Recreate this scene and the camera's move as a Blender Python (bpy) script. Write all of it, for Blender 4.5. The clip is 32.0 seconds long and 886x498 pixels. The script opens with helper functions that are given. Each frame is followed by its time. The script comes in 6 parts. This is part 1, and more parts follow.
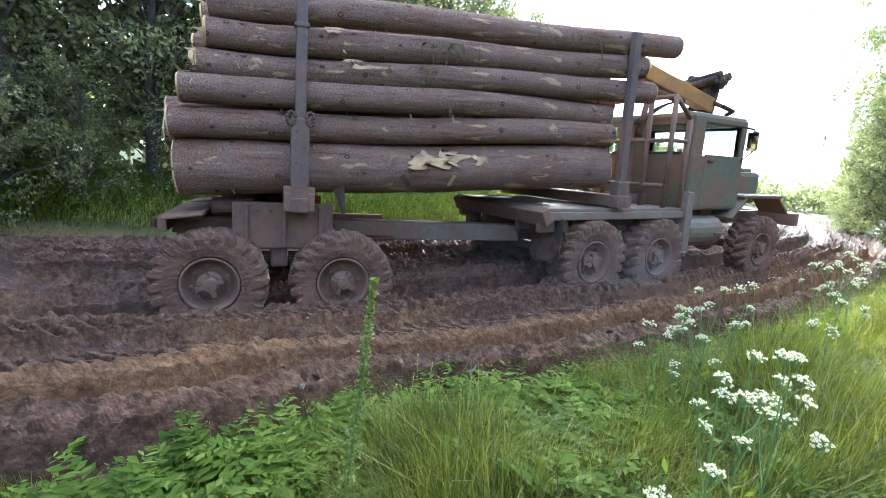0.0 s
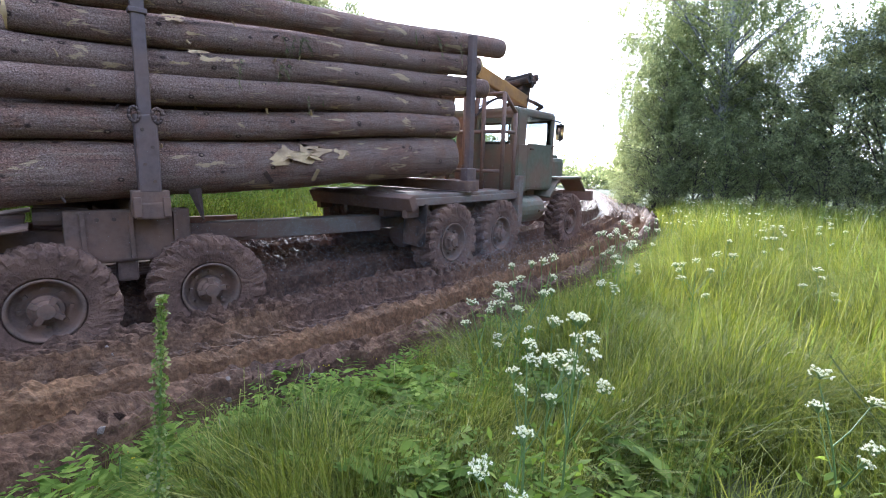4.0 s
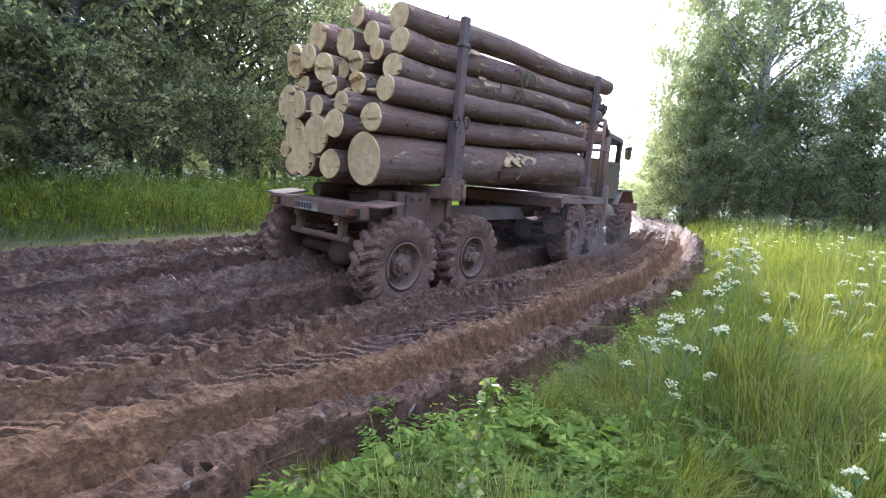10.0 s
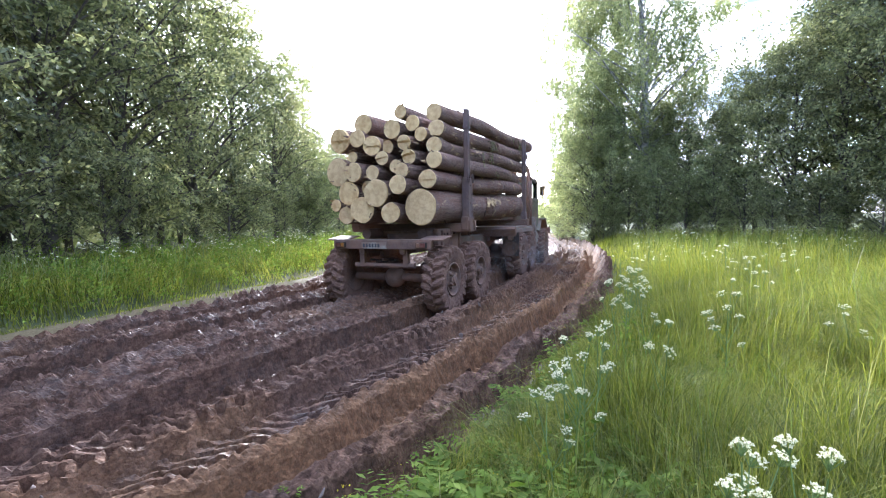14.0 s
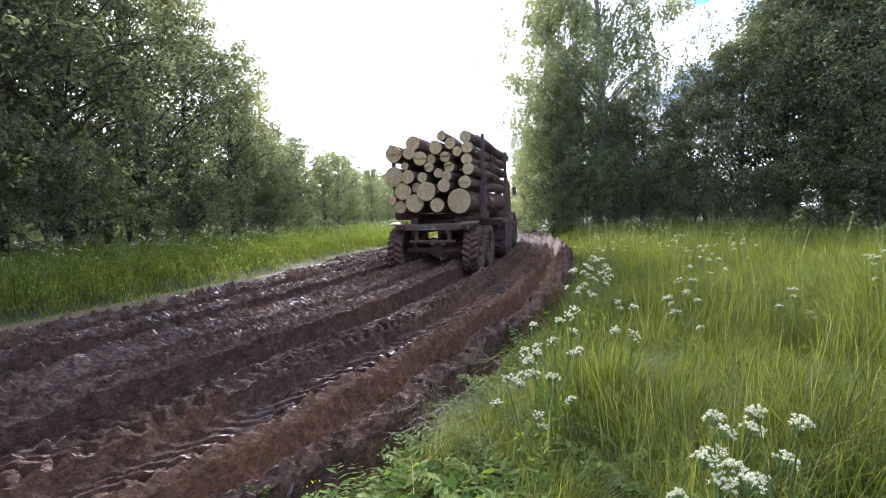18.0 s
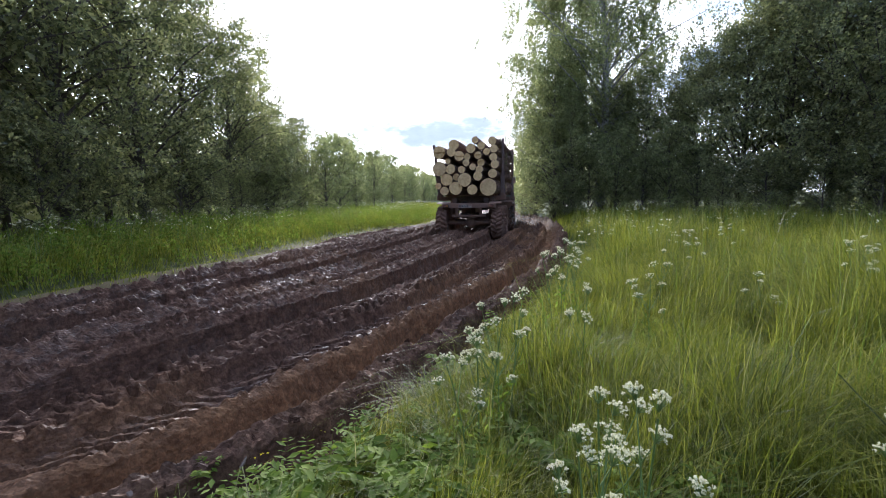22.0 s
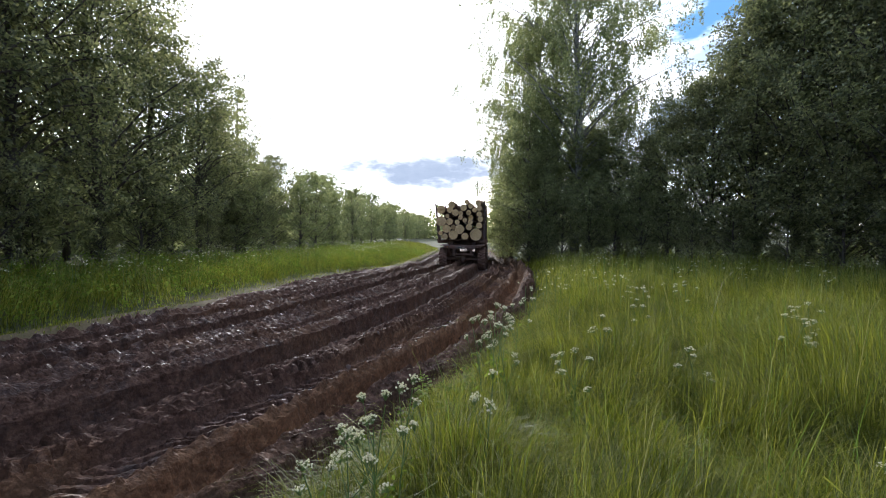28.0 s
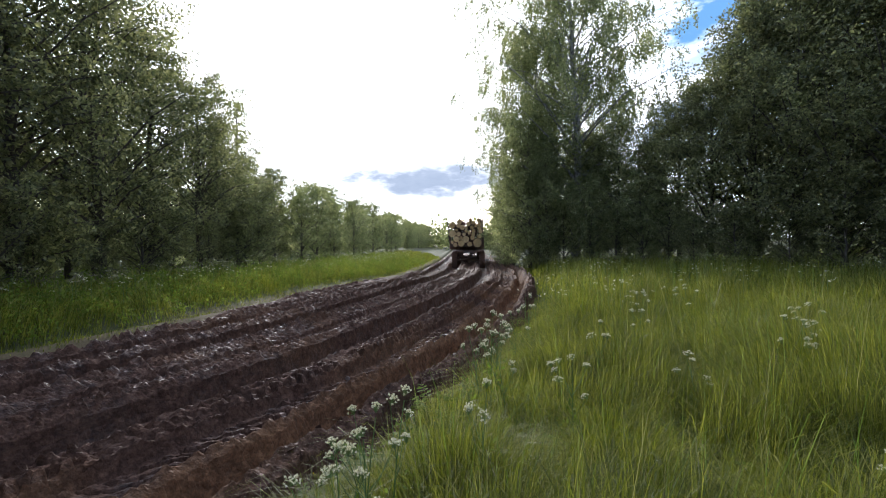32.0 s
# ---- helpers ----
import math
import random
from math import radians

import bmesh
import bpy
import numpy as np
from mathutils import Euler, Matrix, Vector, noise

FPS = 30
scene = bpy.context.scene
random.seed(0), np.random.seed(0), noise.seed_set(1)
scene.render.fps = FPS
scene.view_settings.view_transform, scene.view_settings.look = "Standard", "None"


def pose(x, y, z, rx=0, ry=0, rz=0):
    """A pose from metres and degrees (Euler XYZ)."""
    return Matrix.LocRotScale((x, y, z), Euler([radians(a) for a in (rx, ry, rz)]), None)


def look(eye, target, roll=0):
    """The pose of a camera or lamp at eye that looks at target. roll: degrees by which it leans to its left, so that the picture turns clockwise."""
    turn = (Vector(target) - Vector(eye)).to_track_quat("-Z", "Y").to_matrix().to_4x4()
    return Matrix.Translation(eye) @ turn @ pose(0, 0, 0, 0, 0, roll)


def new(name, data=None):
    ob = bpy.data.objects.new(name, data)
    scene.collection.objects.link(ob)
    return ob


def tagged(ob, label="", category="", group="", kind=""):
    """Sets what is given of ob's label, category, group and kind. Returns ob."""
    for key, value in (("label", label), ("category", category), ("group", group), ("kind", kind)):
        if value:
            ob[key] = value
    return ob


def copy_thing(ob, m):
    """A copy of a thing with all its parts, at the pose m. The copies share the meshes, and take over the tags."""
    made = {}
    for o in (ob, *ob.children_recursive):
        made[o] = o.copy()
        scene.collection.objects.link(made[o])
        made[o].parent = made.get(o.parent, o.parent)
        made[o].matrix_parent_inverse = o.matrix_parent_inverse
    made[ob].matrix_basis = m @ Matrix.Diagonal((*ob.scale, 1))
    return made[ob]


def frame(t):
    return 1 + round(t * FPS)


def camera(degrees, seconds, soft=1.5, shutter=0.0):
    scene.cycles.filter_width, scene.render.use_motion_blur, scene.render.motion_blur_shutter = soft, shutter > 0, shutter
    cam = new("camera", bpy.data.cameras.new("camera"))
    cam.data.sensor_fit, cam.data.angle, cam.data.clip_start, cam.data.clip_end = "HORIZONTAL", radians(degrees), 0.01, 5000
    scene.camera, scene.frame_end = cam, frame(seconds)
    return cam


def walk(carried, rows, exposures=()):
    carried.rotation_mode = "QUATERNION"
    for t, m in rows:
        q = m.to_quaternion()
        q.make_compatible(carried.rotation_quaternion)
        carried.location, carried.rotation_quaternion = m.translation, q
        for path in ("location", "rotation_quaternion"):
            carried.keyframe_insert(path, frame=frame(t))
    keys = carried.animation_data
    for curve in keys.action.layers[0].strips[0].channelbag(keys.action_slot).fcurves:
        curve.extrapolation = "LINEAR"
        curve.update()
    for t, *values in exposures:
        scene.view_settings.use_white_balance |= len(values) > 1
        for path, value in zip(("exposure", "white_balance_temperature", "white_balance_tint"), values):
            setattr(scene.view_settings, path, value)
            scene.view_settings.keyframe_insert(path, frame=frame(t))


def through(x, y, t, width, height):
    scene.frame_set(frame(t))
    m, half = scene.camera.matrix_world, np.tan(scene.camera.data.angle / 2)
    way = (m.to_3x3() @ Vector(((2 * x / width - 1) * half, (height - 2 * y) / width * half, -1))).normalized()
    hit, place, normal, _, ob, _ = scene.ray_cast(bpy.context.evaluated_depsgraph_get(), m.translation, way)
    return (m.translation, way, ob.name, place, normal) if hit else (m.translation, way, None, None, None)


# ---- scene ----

cam = camera(85.4, 32.0, soft=1.0)
PATH = [
    (0, (0.668, 0.189, 1.650), (-0.473, 1.802, 1.334), 5.15),
    (0.5, (0.657, 0.209, 1.635), (-0.179, 1.989, 1.269), 3.52),
    (1, (0.661, 0.195, 1.609), (0.095, 2.077, 1.240), 3.99),
    (1.5, (0.703, 0.218, 1.637), (0.200, 2.121, 1.283), 3.30),
    (2, (0.735, 0.269, 1.637), (0.232, 2.176, 1.300), 3.96),
    (2.5, (0.757, 0.288, 1.641), (0.270, 2.200, 1.314), 4.06),
    (4.5, (0.718, 0.264, 1.672), (0.157, 2.163, 1.387), 2.59),
    (5, (0.693, 0.275, 1.681), (0.128, 2.175, 1.415), 3.03),
    (5.5, (0.513, 0.271, 1.654), (-0.091, 2.160, 1.394), 1.99),
    (6, (0.296, 0.437, 1.638), (-0.338, 2.323, 1.429), 1.09),
    (6.5, (0.173, 0.518, 1.641), (-0.479, 2.397, 1.436), 1.27),
    (7, (0.095, 0.542, 1.650), (-0.399, 2.470, 1.455), 2.09),
    (7.5, (0.026, 0.516, 1.629), (-0.446, 2.447, 1.413), 1.78),
    (8, (0.000, 0.509, 1.627), (-0.477, 2.440, 1.411), 2.19),
    (8.5, (-0.019, 0.515, 1.626), (-0.518, 2.440, 1.409), 2.95),
    (9, (-0.140, 0.544, 1.605), (-0.675, 2.449, 1.316), 3.43),
    (9.5, (-0.239, 0.587, 1.572), (-0.835, 2.474, 1.283), 4.26),
    (10, (-0.260, 0.610, 1.587), (-0.829, 2.507, 1.304), 5.06),
    (10.5, (-0.210, 0.592, 1.605), (-0.783, 2.495, 1.379), 4.09),
    (11, (-0.183, 0.600, 1.609), (-0.763, 2.501, 1.383), 2.66),
    (11.5, (-0.173, 0.611, 1.631), (-0.727, 2.521, 1.420), 1.23),
    (12, (-0.160, 0.620, 1.677), (-0.680, 2.543, 1.494), 0.95),
    (12.5, (-0.138, 0.641, 1.725), (-0.577, 2.584, 1.555), 0.42),
    (13, (-0.095, 0.685, 1.797), (-0.467, 2.644, 1.639), -0.34),
    (13.5, (-0.054, 0.683, 1.797), (-0.357, 2.656, 1.674), -0.52),
    (15.5, (0.038, 0.716, 1.752), (-0.258, 2.688, 1.607), -1.60),
    (16, (-0.040, 0.771, 1.763), (-0.313, 2.747, 1.628), -2.35),
    (16.5, (-0.059, 0.757, 1.726), (-0.299, 2.732, 1.519), -0.83),
    (17, (-0.071, 0.712, 1.731), (-0.266, 2.694, 1.548), -1.39),
    (17.5, (-0.072, 0.725, 1.741), (-0.262, 2.709, 1.578), -1.81),
    (18, (-0.065, 0.715, 1.742), (-0.206, 2.705, 1.594), -1.31),
    (18.5, (-0.073, 0.709, 1.745), (-0.209, 2.699, 1.599), -1.12),
    (19, (-0.044, 0.715, 1.734), (-0.213, 2.700, 1.559), -0.95),
    (19.5, (-0.003, 0.717, 1.719), (-0.108, 2.706, 1.530), -1.37),
    (20, (0.035, 0.714, 1.729), (-0.023, 2.705, 1.548), -1.26),
    (20.5, (0.072, 0.724, 1.731), (0.006, 2.714, 1.542), -1.46),
    (21, (0.126, 0.742, 1.727), (0.041, 2.730, 1.522), -1.65),
    (21.5, (0.200, 0.744, 1.727), (0.125, 2.731, 1.507), -1.67),
    (22, (0.289, 0.706, 1.726), (0.123, 2.688, 1.507), -0.81),
    (22.5, (0.381, 0.595, 1.727), (0.204, 2.575, 1.507), -0.15),
    (23, (0.531, 0.519, 1.791), (0.375, 2.501, 1.570), -0.29),
    (23.5, (0.721, 0.571, 1.868), (0.628, 2.559, 1.660), 0.04),
    (24, (0.850, 0.556, 1.862), (0.708, 2.543, 1.688), 0.05),
    (24.5, (0.873, 0.651, 1.871), (0.718, 2.639, 1.707), -1.31),
    (25, (0.818, 0.825, 1.893), (0.722, 2.820, 1.787), -0.16),
    (25.5, (0.751, 0.982, 1.941), (0.639, 2.978, 1.861), 0.81),
    (27.5, (0.839, 1.040, 1.943), (0.733, 3.035, 1.854), 0.13),
    (28, (0.849, 1.031, 1.956), (0.750, 3.028, 1.892), 0.44),
    (28.5, (0.883, 0.993, 1.974), (0.803, 2.991, 1.912), 0.46),
    (29, (0.901, 0.986, 1.977), (0.819, 2.983, 1.904), -0.07),
    (29.5, (0.888, 1.010, 1.973), (0.788, 3.007, 1.913), 0.27),
    (30, (0.889, 1.041, 1.959), (0.762, 3.035, 1.891), -0.37),
    (30.5, (0.889, 1.045, 1.962), (0.740, 3.039, 1.904), -0.26),
    (31, (0.891, 1.047, 1.962), (0.738, 3.041, 1.918), -0.21),
    (31.5, (0.914, 1.036, 1.971), (0.774, 3.030, 1.925), -0.68),
    (32, (0.928, 1.055, 1.955), (0.819, 3.052, 1.927), -0.93),
]
EXPOSURES = [(0.0, 2.03, 5500, 7), (1.5, 1.97, 5500, 8), (4.5, 1.73, 5450, 15), (6.0, 1.71, 5450, 16), (9.0, 1.83, 5450, 16), (11.0, 2.07, 5500, 16), (13.0, 2.05, 5500, 16),
             (16.0, 1.57, 5550, 17), (19.0, 0.93, 5600, 17), (23.0, 0.55, 5700, 15), (28.0, 0.19, 5850, 14), (32.0, 0.11, 5850, 14)]
walk(cam, [(t, look(eye, target, roll)) for t, eye, target, roll in PATH], EXPOSURES)

# ---- light ----
SUN_AZ, SUN_EL = radians(-14), radians(20)
sun = new("sun", bpy.data.lights.new("sun", "SUN"))
sun.data.energy, sun.data.angle, sun.data.color = 3.4, radians(5), (1.0, 0.93, 0.82)
sun_dir = Vector((math.sin(SUN_AZ) * math.cos(SUN_EL), math.cos(SUN_AZ) * math.cos(SUN_EL), math.sin(SUN_EL)))
sun.matrix_world = look(sun_dir * 100, (0, 0, 0))

world = bpy.data.worlds.new("sky")
scene.world = world
world.use_nodes = True


class Nodes:
    """A small writer for node trees."""

    def __init__(self, tree):
        self.tree = tree
        tree.nodes.clear()

    def add(self, kind, inputs=None, **props):
        n = self.tree.nodes.new(kind)
        for k, v in props.items():
            setattr(n, k, v)
        for k, v in (inputs or {}).items():
            self.put(n.inputs[k], v)
        return n

    def put(self, socket, v):
        if isinstance(v, bpy.types.NodeSocket):
            self.tree.links.new(v, socket)
        else:
            socket.default_value = v

    def math(self, op, a, b=0.0, clamp=False):
        return self.add("ShaderNodeMath", {0: a, 1: b}, operation=op, use_clamp=clamp).outputs[0]

    def mix(self, f, a, b, blend="MIX"):
        n = self.add("ShaderNodeMix", data_type="RGBA", blend_type=blend)
        self.put(n.inputs[0], f), self.put(n.inputs[6], a), self.put(n.inputs[7], b)
        return n.outputs[2]

    def ramp(self, f, *stops):
        n = self.add("ShaderNodeValToRGB", {0: f})
        e = n.color_ramp.elements
        while len(e) < len(stops):
            e.new(0.5)
        for s, (p, c) in zip(e, stops):
            s.position, s.color = p, c if len(c) == 4 else (*c, 1)
        return n.outputs[0]

    def noise(self, vec, scale, detail=4.0, rough=0.55, dist=0.0):
        return self.add("ShaderNodeTexNoise", {"Vector": vec, "Scale": scale, "Detail": detail, "Roughness": rough, "Distortion": dist}).outputs[0]

    def span(self, v, a, b, c=0.0, d=1.0):
        return self.add("ShaderNodeMapRange", {0: v, 1: a, 2: b, 3: c, 4: d}, clamp=True, interpolation_type="SMOOTHSTEP").outputs[0]


def grey(v):
    return (v, v, v, 1)


w = Nodes(world.node_tree)
sky = w.add("ShaderNodeTexSky", sky_type="NISHITA", sun_disc=False, sun_elevation=SUN_EL, sun_rotation=SUN_AZ, air_density=1.0, dust_density=2.0).outputs[0]
gen = w.add("ShaderNodeTexCoord").outputs["Generated"]
# direction, and how near it lies to the sun
near_sun = w.add("ShaderNodeVectorMath", {0: gen, 1: tuple(sun_dir)}, operation="DOT_PRODUCT").outputs["Value"]
sep = w.add("ShaderNodeSeparateXYZ", {0: gen})
flat = w.add("ShaderNodeMapping", {"Vector": gen, "Scale": (1, 1, 2.6)}).outputs[0]
cover = w.noise(flat, 2.4, 7.0, 0.6, 0.4)
cloud = w.mix(w.span(near_sun, 0.3, 0.97), (1.2, 1.38, 1.72, 1), (3.1, 3.05, 3.0, 1))
haze = w.math("MAXIMUM", w.span(cover, 0.42, 0.60), w.span(near_sun, 0.86, 0.965))
blue = w.mix(1.0, sky, (0.16, 0.17, 0.18, 1), "MULTIPLY")
upper = w.mix(haze, blue, cloud)
# one grey cloud bank low over the road's end
bank_dir = Vector((math.sin(radians(-4.2)), math.cos(radians(-4.2)), math.tan(radians(7.3)))).normalized()
off = w.add("ShaderNodeVectorMath", {0: gen, 1: tuple(bank_dir)}, operation="SUBTRACT").outputs[0]
off = w.add("ShaderNodeVectorMath", {0: off, 1: (5.2, 0.0, 24.0)}, operation="MULTIPLY").outputs[0]
reach = w.add("ShaderNodeVectorMath", {0: off}, operation="LENGTH").outputs["Value"]
edge = w.math("ADD", reach, w.math("MULTIPLY", w.math("SUBTRACT", w.noise(flat, 9.0, 6.0, 0.6), 0.5), 2.2))
ahead = w.span(sep.outputs[1], 0.2, 0.6)
bank = w.math("MULTIPLY", w.span(edge, 1.35, 0.35), ahead)
colour = w.mix(bank, upper, w.mix(w.noise(flat, 14.0, 5.0, 0.6), (0.34, 0.42, 0.54, 1), (0.68, 0.75, 0.84, 1)))
# a torn blue opening and a grey cloud foot to the right of the birch
for az, el, size, tone in ((26.5, 22.5, 11.0, (0.22, 0.48, 0.88, 1)), (23.3, 12.6, 15.0, (0.42, 0.52, 0.64, 1))):
    spot = Vector((math.sin(radians(az)) * math.cos(radians(el)), math.cos(radians(az)) * math.cos(radians(el)), math.sin(radians(el))))
    far_off = w.add("ShaderNodeVectorMath", {0: w.add("ShaderNodeVectorMath", {0: gen, 1: tuple(spot)}, operation="SUBTRACT").outputs[0], 1: (size, size, size * 1.7)}, operation="MULTIPLY").outputs[0]
    far_off = w.add("ShaderNodeVectorMath", {0: far_off}, operation="LENGTH").outputs["Value"]
    torn = w.math("ADD", far_off, w.math("MULTIPLY", w.math("SUBTRACT", w.noise(flat, 11.0, 7.0, 0.62), 0.5), 3.4))
    colour = w.mix(w.math("MULTIPLY", w.span(torn, 1.15, 0.4), ahead), colour, tone)
w.add("ShaderNodeOutputWorld", {0: w.add("ShaderNodeBackground", {0: colour, 1: 1.0}).outputs[0]})


# ---- materials ----
def material(name, build):
    m = bpy.data.materials.new(name)
    m.use_nodes = True
    n = Nodes(m.node_tree)
    n.add("ShaderNodeOutputMaterial", {0: build(n)})
    return m


def bsdf(n, base, rough, height=None, bump=0.3, dist=0.01, metal=0.0, spec=0.5):
    ins = {"Base Color": base, "Roughness": rough, "Metallic": metal, "Specular IOR Level": spec}
    p = n.add("ShaderNodeBsdfPrincipled", ins)
    if height is not None:
        n.put(p.inputs["Normal"], n.add("ShaderNodeBump", {"Strength": bump, "Distance": dist, "Height": height}).outputs[0])
    return p.outputs[0]


def obj(n):
    return n.add("ShaderNodeTexCoord").outputs["Object"]


def geo(n):
    return n.add("ShaderNodeNewGeometry")


def mud_shader(n):
    v = obj(n)
    big, mid, fine = n.noise(v, 0.7, 5), n.noise(v, 6.0, 7, 0.72), n.noise(v, 60.0, 6, 0.75)
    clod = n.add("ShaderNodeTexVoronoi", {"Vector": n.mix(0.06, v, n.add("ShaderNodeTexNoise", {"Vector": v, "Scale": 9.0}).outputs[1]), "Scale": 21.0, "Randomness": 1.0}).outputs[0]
    crumb = n.add("ShaderNodeTexVoronoi", {"Vector": v, "Scale": 55.0, "Randomness": 1.0}).outputs[0]
    dry = n.ramp(mid, (0.3, (0.047, 0.0250, 0.0165)), (0.5, (0.102, 0.0565, 0.038)), (0.7, (0.175, 0.103, 0.071)))
    red = n.ramp(mid, (0.32, (0.125, 0.063, 0.031)), (0.68, (0.245, 0.136, 0.068)))
    mask = n.add("ShaderNodeAttribute", attribute_name="red").outputs["Fac"]
    c = n.mix(n.math("MULTIPLY", n.span(big, 0.35, 0.6, 0.7, 1.0), mask), dry, red)
    c = n.mix(n.span(fine, 0.42, 0.62, 0.0, 0.4), c, n.mix(0.6, c, (0.03, 0.018, 0.014, 1)))
    # shade in the gaps between clods, put into the colour
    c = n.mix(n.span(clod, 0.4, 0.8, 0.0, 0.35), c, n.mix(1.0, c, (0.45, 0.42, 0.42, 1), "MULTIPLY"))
    for size, low, high in ((13.0, 0.86, 1.18), (34.0, 0.84, 1.2)):
        lump = n.add("ShaderNodeTexVoronoi", {"Vector": n.mix(0.05, v, n.add("ShaderNodeTexNoise", {"Vector": v, "Scale": 11.0, "Detail": 4.0}).outputs[1]), "Scale": size, "Randomness": 1.0}).outputs["Color"]
        tone = n.span(n.add("ShaderNodeSeparateColor", {0: lump}).outputs[0], 0.0, 1.0, low, high)
        c = n.mix(1.0, c, n.add("ShaderNodeCombineColor", {0: tone, 1: tone, 2: tone}).outputs[0], "MULTIPLY")
    wet = n.add("ShaderNodeAttribute", attribute_name="wet").outputs["Fac"]
    wet = n.math("MULTIPLY", wet, n.span(n.noise(v, 2.6, 6, 0.65), 0.42, 0.62, 0.15, 1.0))
    c = n.mix(n.math("MULTIPLY", wet, 0.6), c, n.mix(1.0, c, (0.45, 0.42, 0.42, 1), "MULTIPLY"))
    shine = n.math("MULTIPLY", wet, n.span(n.noise(v, 17.0, 4, 0.6), 0.47, 0.62))
    rough = n.math("ADD", n.math("SUBTRACT", n.span(wet, 0.0, 0.3, 0.74, 0.42), n.math("MULTIPLY", shine, 0.22)), n.math("MULTIPLY", fine, 0.1))
    height = n.math("ADD", n.math("MULTIPLY", mid, 0.5), n.math("MULTIPLY", fine, 0.2))
    height = n.math("SUBTRACT", height, n.math("ADD", n.math("MULTIPLY", clod, 0.4), n.math("MULTIPLY", crumb, 0.15)))
    return bsdf(n, c, rough, height, 0.9, 0.026, spec=n.math("ADD", n.math("MULTIPLY", wet, 0.36), 0.08))


def soil_shader(n):
    v = obj(n)
    a, f = n.noise(v, 1.2, 6), n.noise(v, 30.0, 5, 0.7)
    c = n.mix(n.span(a, 0.35, 0.65), (0.045, 0.055, 0.02, 1), (0.10, 0.095, 0.04, 1))
    c = n.mix(n.span(f, 0.4, 0.7), c, (0.06, 0.075, 0.025, 1))
    trod = n.math("MULTIPLY", n.add("ShaderNodeAttribute", attribute_name="trod").outputs["Fac"], n.span(n.noise(v, 5.0, 5, 0.65), 0.3, 0.55, 0.3, 1.0))
    c = n.mix(trod, c, n.mix(f, (0.085, 0.06, 0.032, 1), (0.19, 0.145, 0.08, 1)))
    return bsdf(n, c, 0.9, f, 0.6, 0.03, spec=0.2)


def leafy(dark, light, warm, through=0.45, gloss=0.35, rough=0.5):
    """A shader for leaves and blades: each one its own tone, light shining through it."""
    def build(n):
        r = geo(n).outputs["Random Per Island"]
        big = n.noise(geo(n).outputs["Position"], 0.35, 3)
        c = n.ramp(r, (0.0, dark), (0.55, light), (1.0, warm))
        c = n.mix(n.span(big, 0.35, 0.65, 0.0, 0.5), c, n.mix(1.0, c, (0.62, 0.68, 0.6, 1), "MULTIPLY"))
        tuft = n.noise(geo(n).outputs["Position"], 2.4, 4, 0.6)
        c = n.mix(n.span(tuft, 0.42, 0.62, 0.0, 0.75), c, n.mix(1.0, c, (0.5, 0.56, 0.52, 1), "MULTIPLY"))
        front = bsdf(n, c, rough, spec=gloss)
        back = n.add("ShaderNodeBsdfTranslucent", {0: n.mix(1.0, c, (1.27, 1.27, 0.88, 1), "MULTIPLY")}).outputs[0]
        return n.add("ShaderNodeMixShader", {0: through, 1: front, 2: back}).outputs[0]
    return build


def petal_shader(n):
    r = geo(n).outputs["Random Per Island"]
    c = n.ramp(r, (0.0, (0.60, 0.57, 0.33)), (0.5, (0.76, 0.74, 0.52)), (1.0, (0.86, 0.84, 0.68)))
    back = n.add("ShaderNodeBsdfTranslucent", {0: c}).outputs[0]
    return n.add("ShaderNodeMixShader", {0: 0.45, 1: bsdf(n, c, 0.7, spec=0.2), 2: back}).outputs[0]


def plain(base, rough, metal=0.0, scale=20.0, vary=0.35, bump=0.15, dist=0.005, dirt=None, spec=0.5):
    def build(n):
        v = obj(n)
        a, f = n.noise(v, scale * 0.15, 5), n.noise(v, scale, 5, 0.65)
        c = n.mix(n.span(f, 0.3, 0.75, 0.0, vary), (*base, 1), tuple(x * 0.55 for x in base) + (1,))
        if dirt:
            c = n.mix(n.span(a, 0.42, 0.6, 0.0, dirt), c, (0.185, 0.10, 0.066, 1))
        return bsdf(n, c, n.span(f, 0.2, 0.8, max(rough - 0.1, 0.03), min(rough + 0.12, 1)), f, bump, dist, metal, spec)
    return build


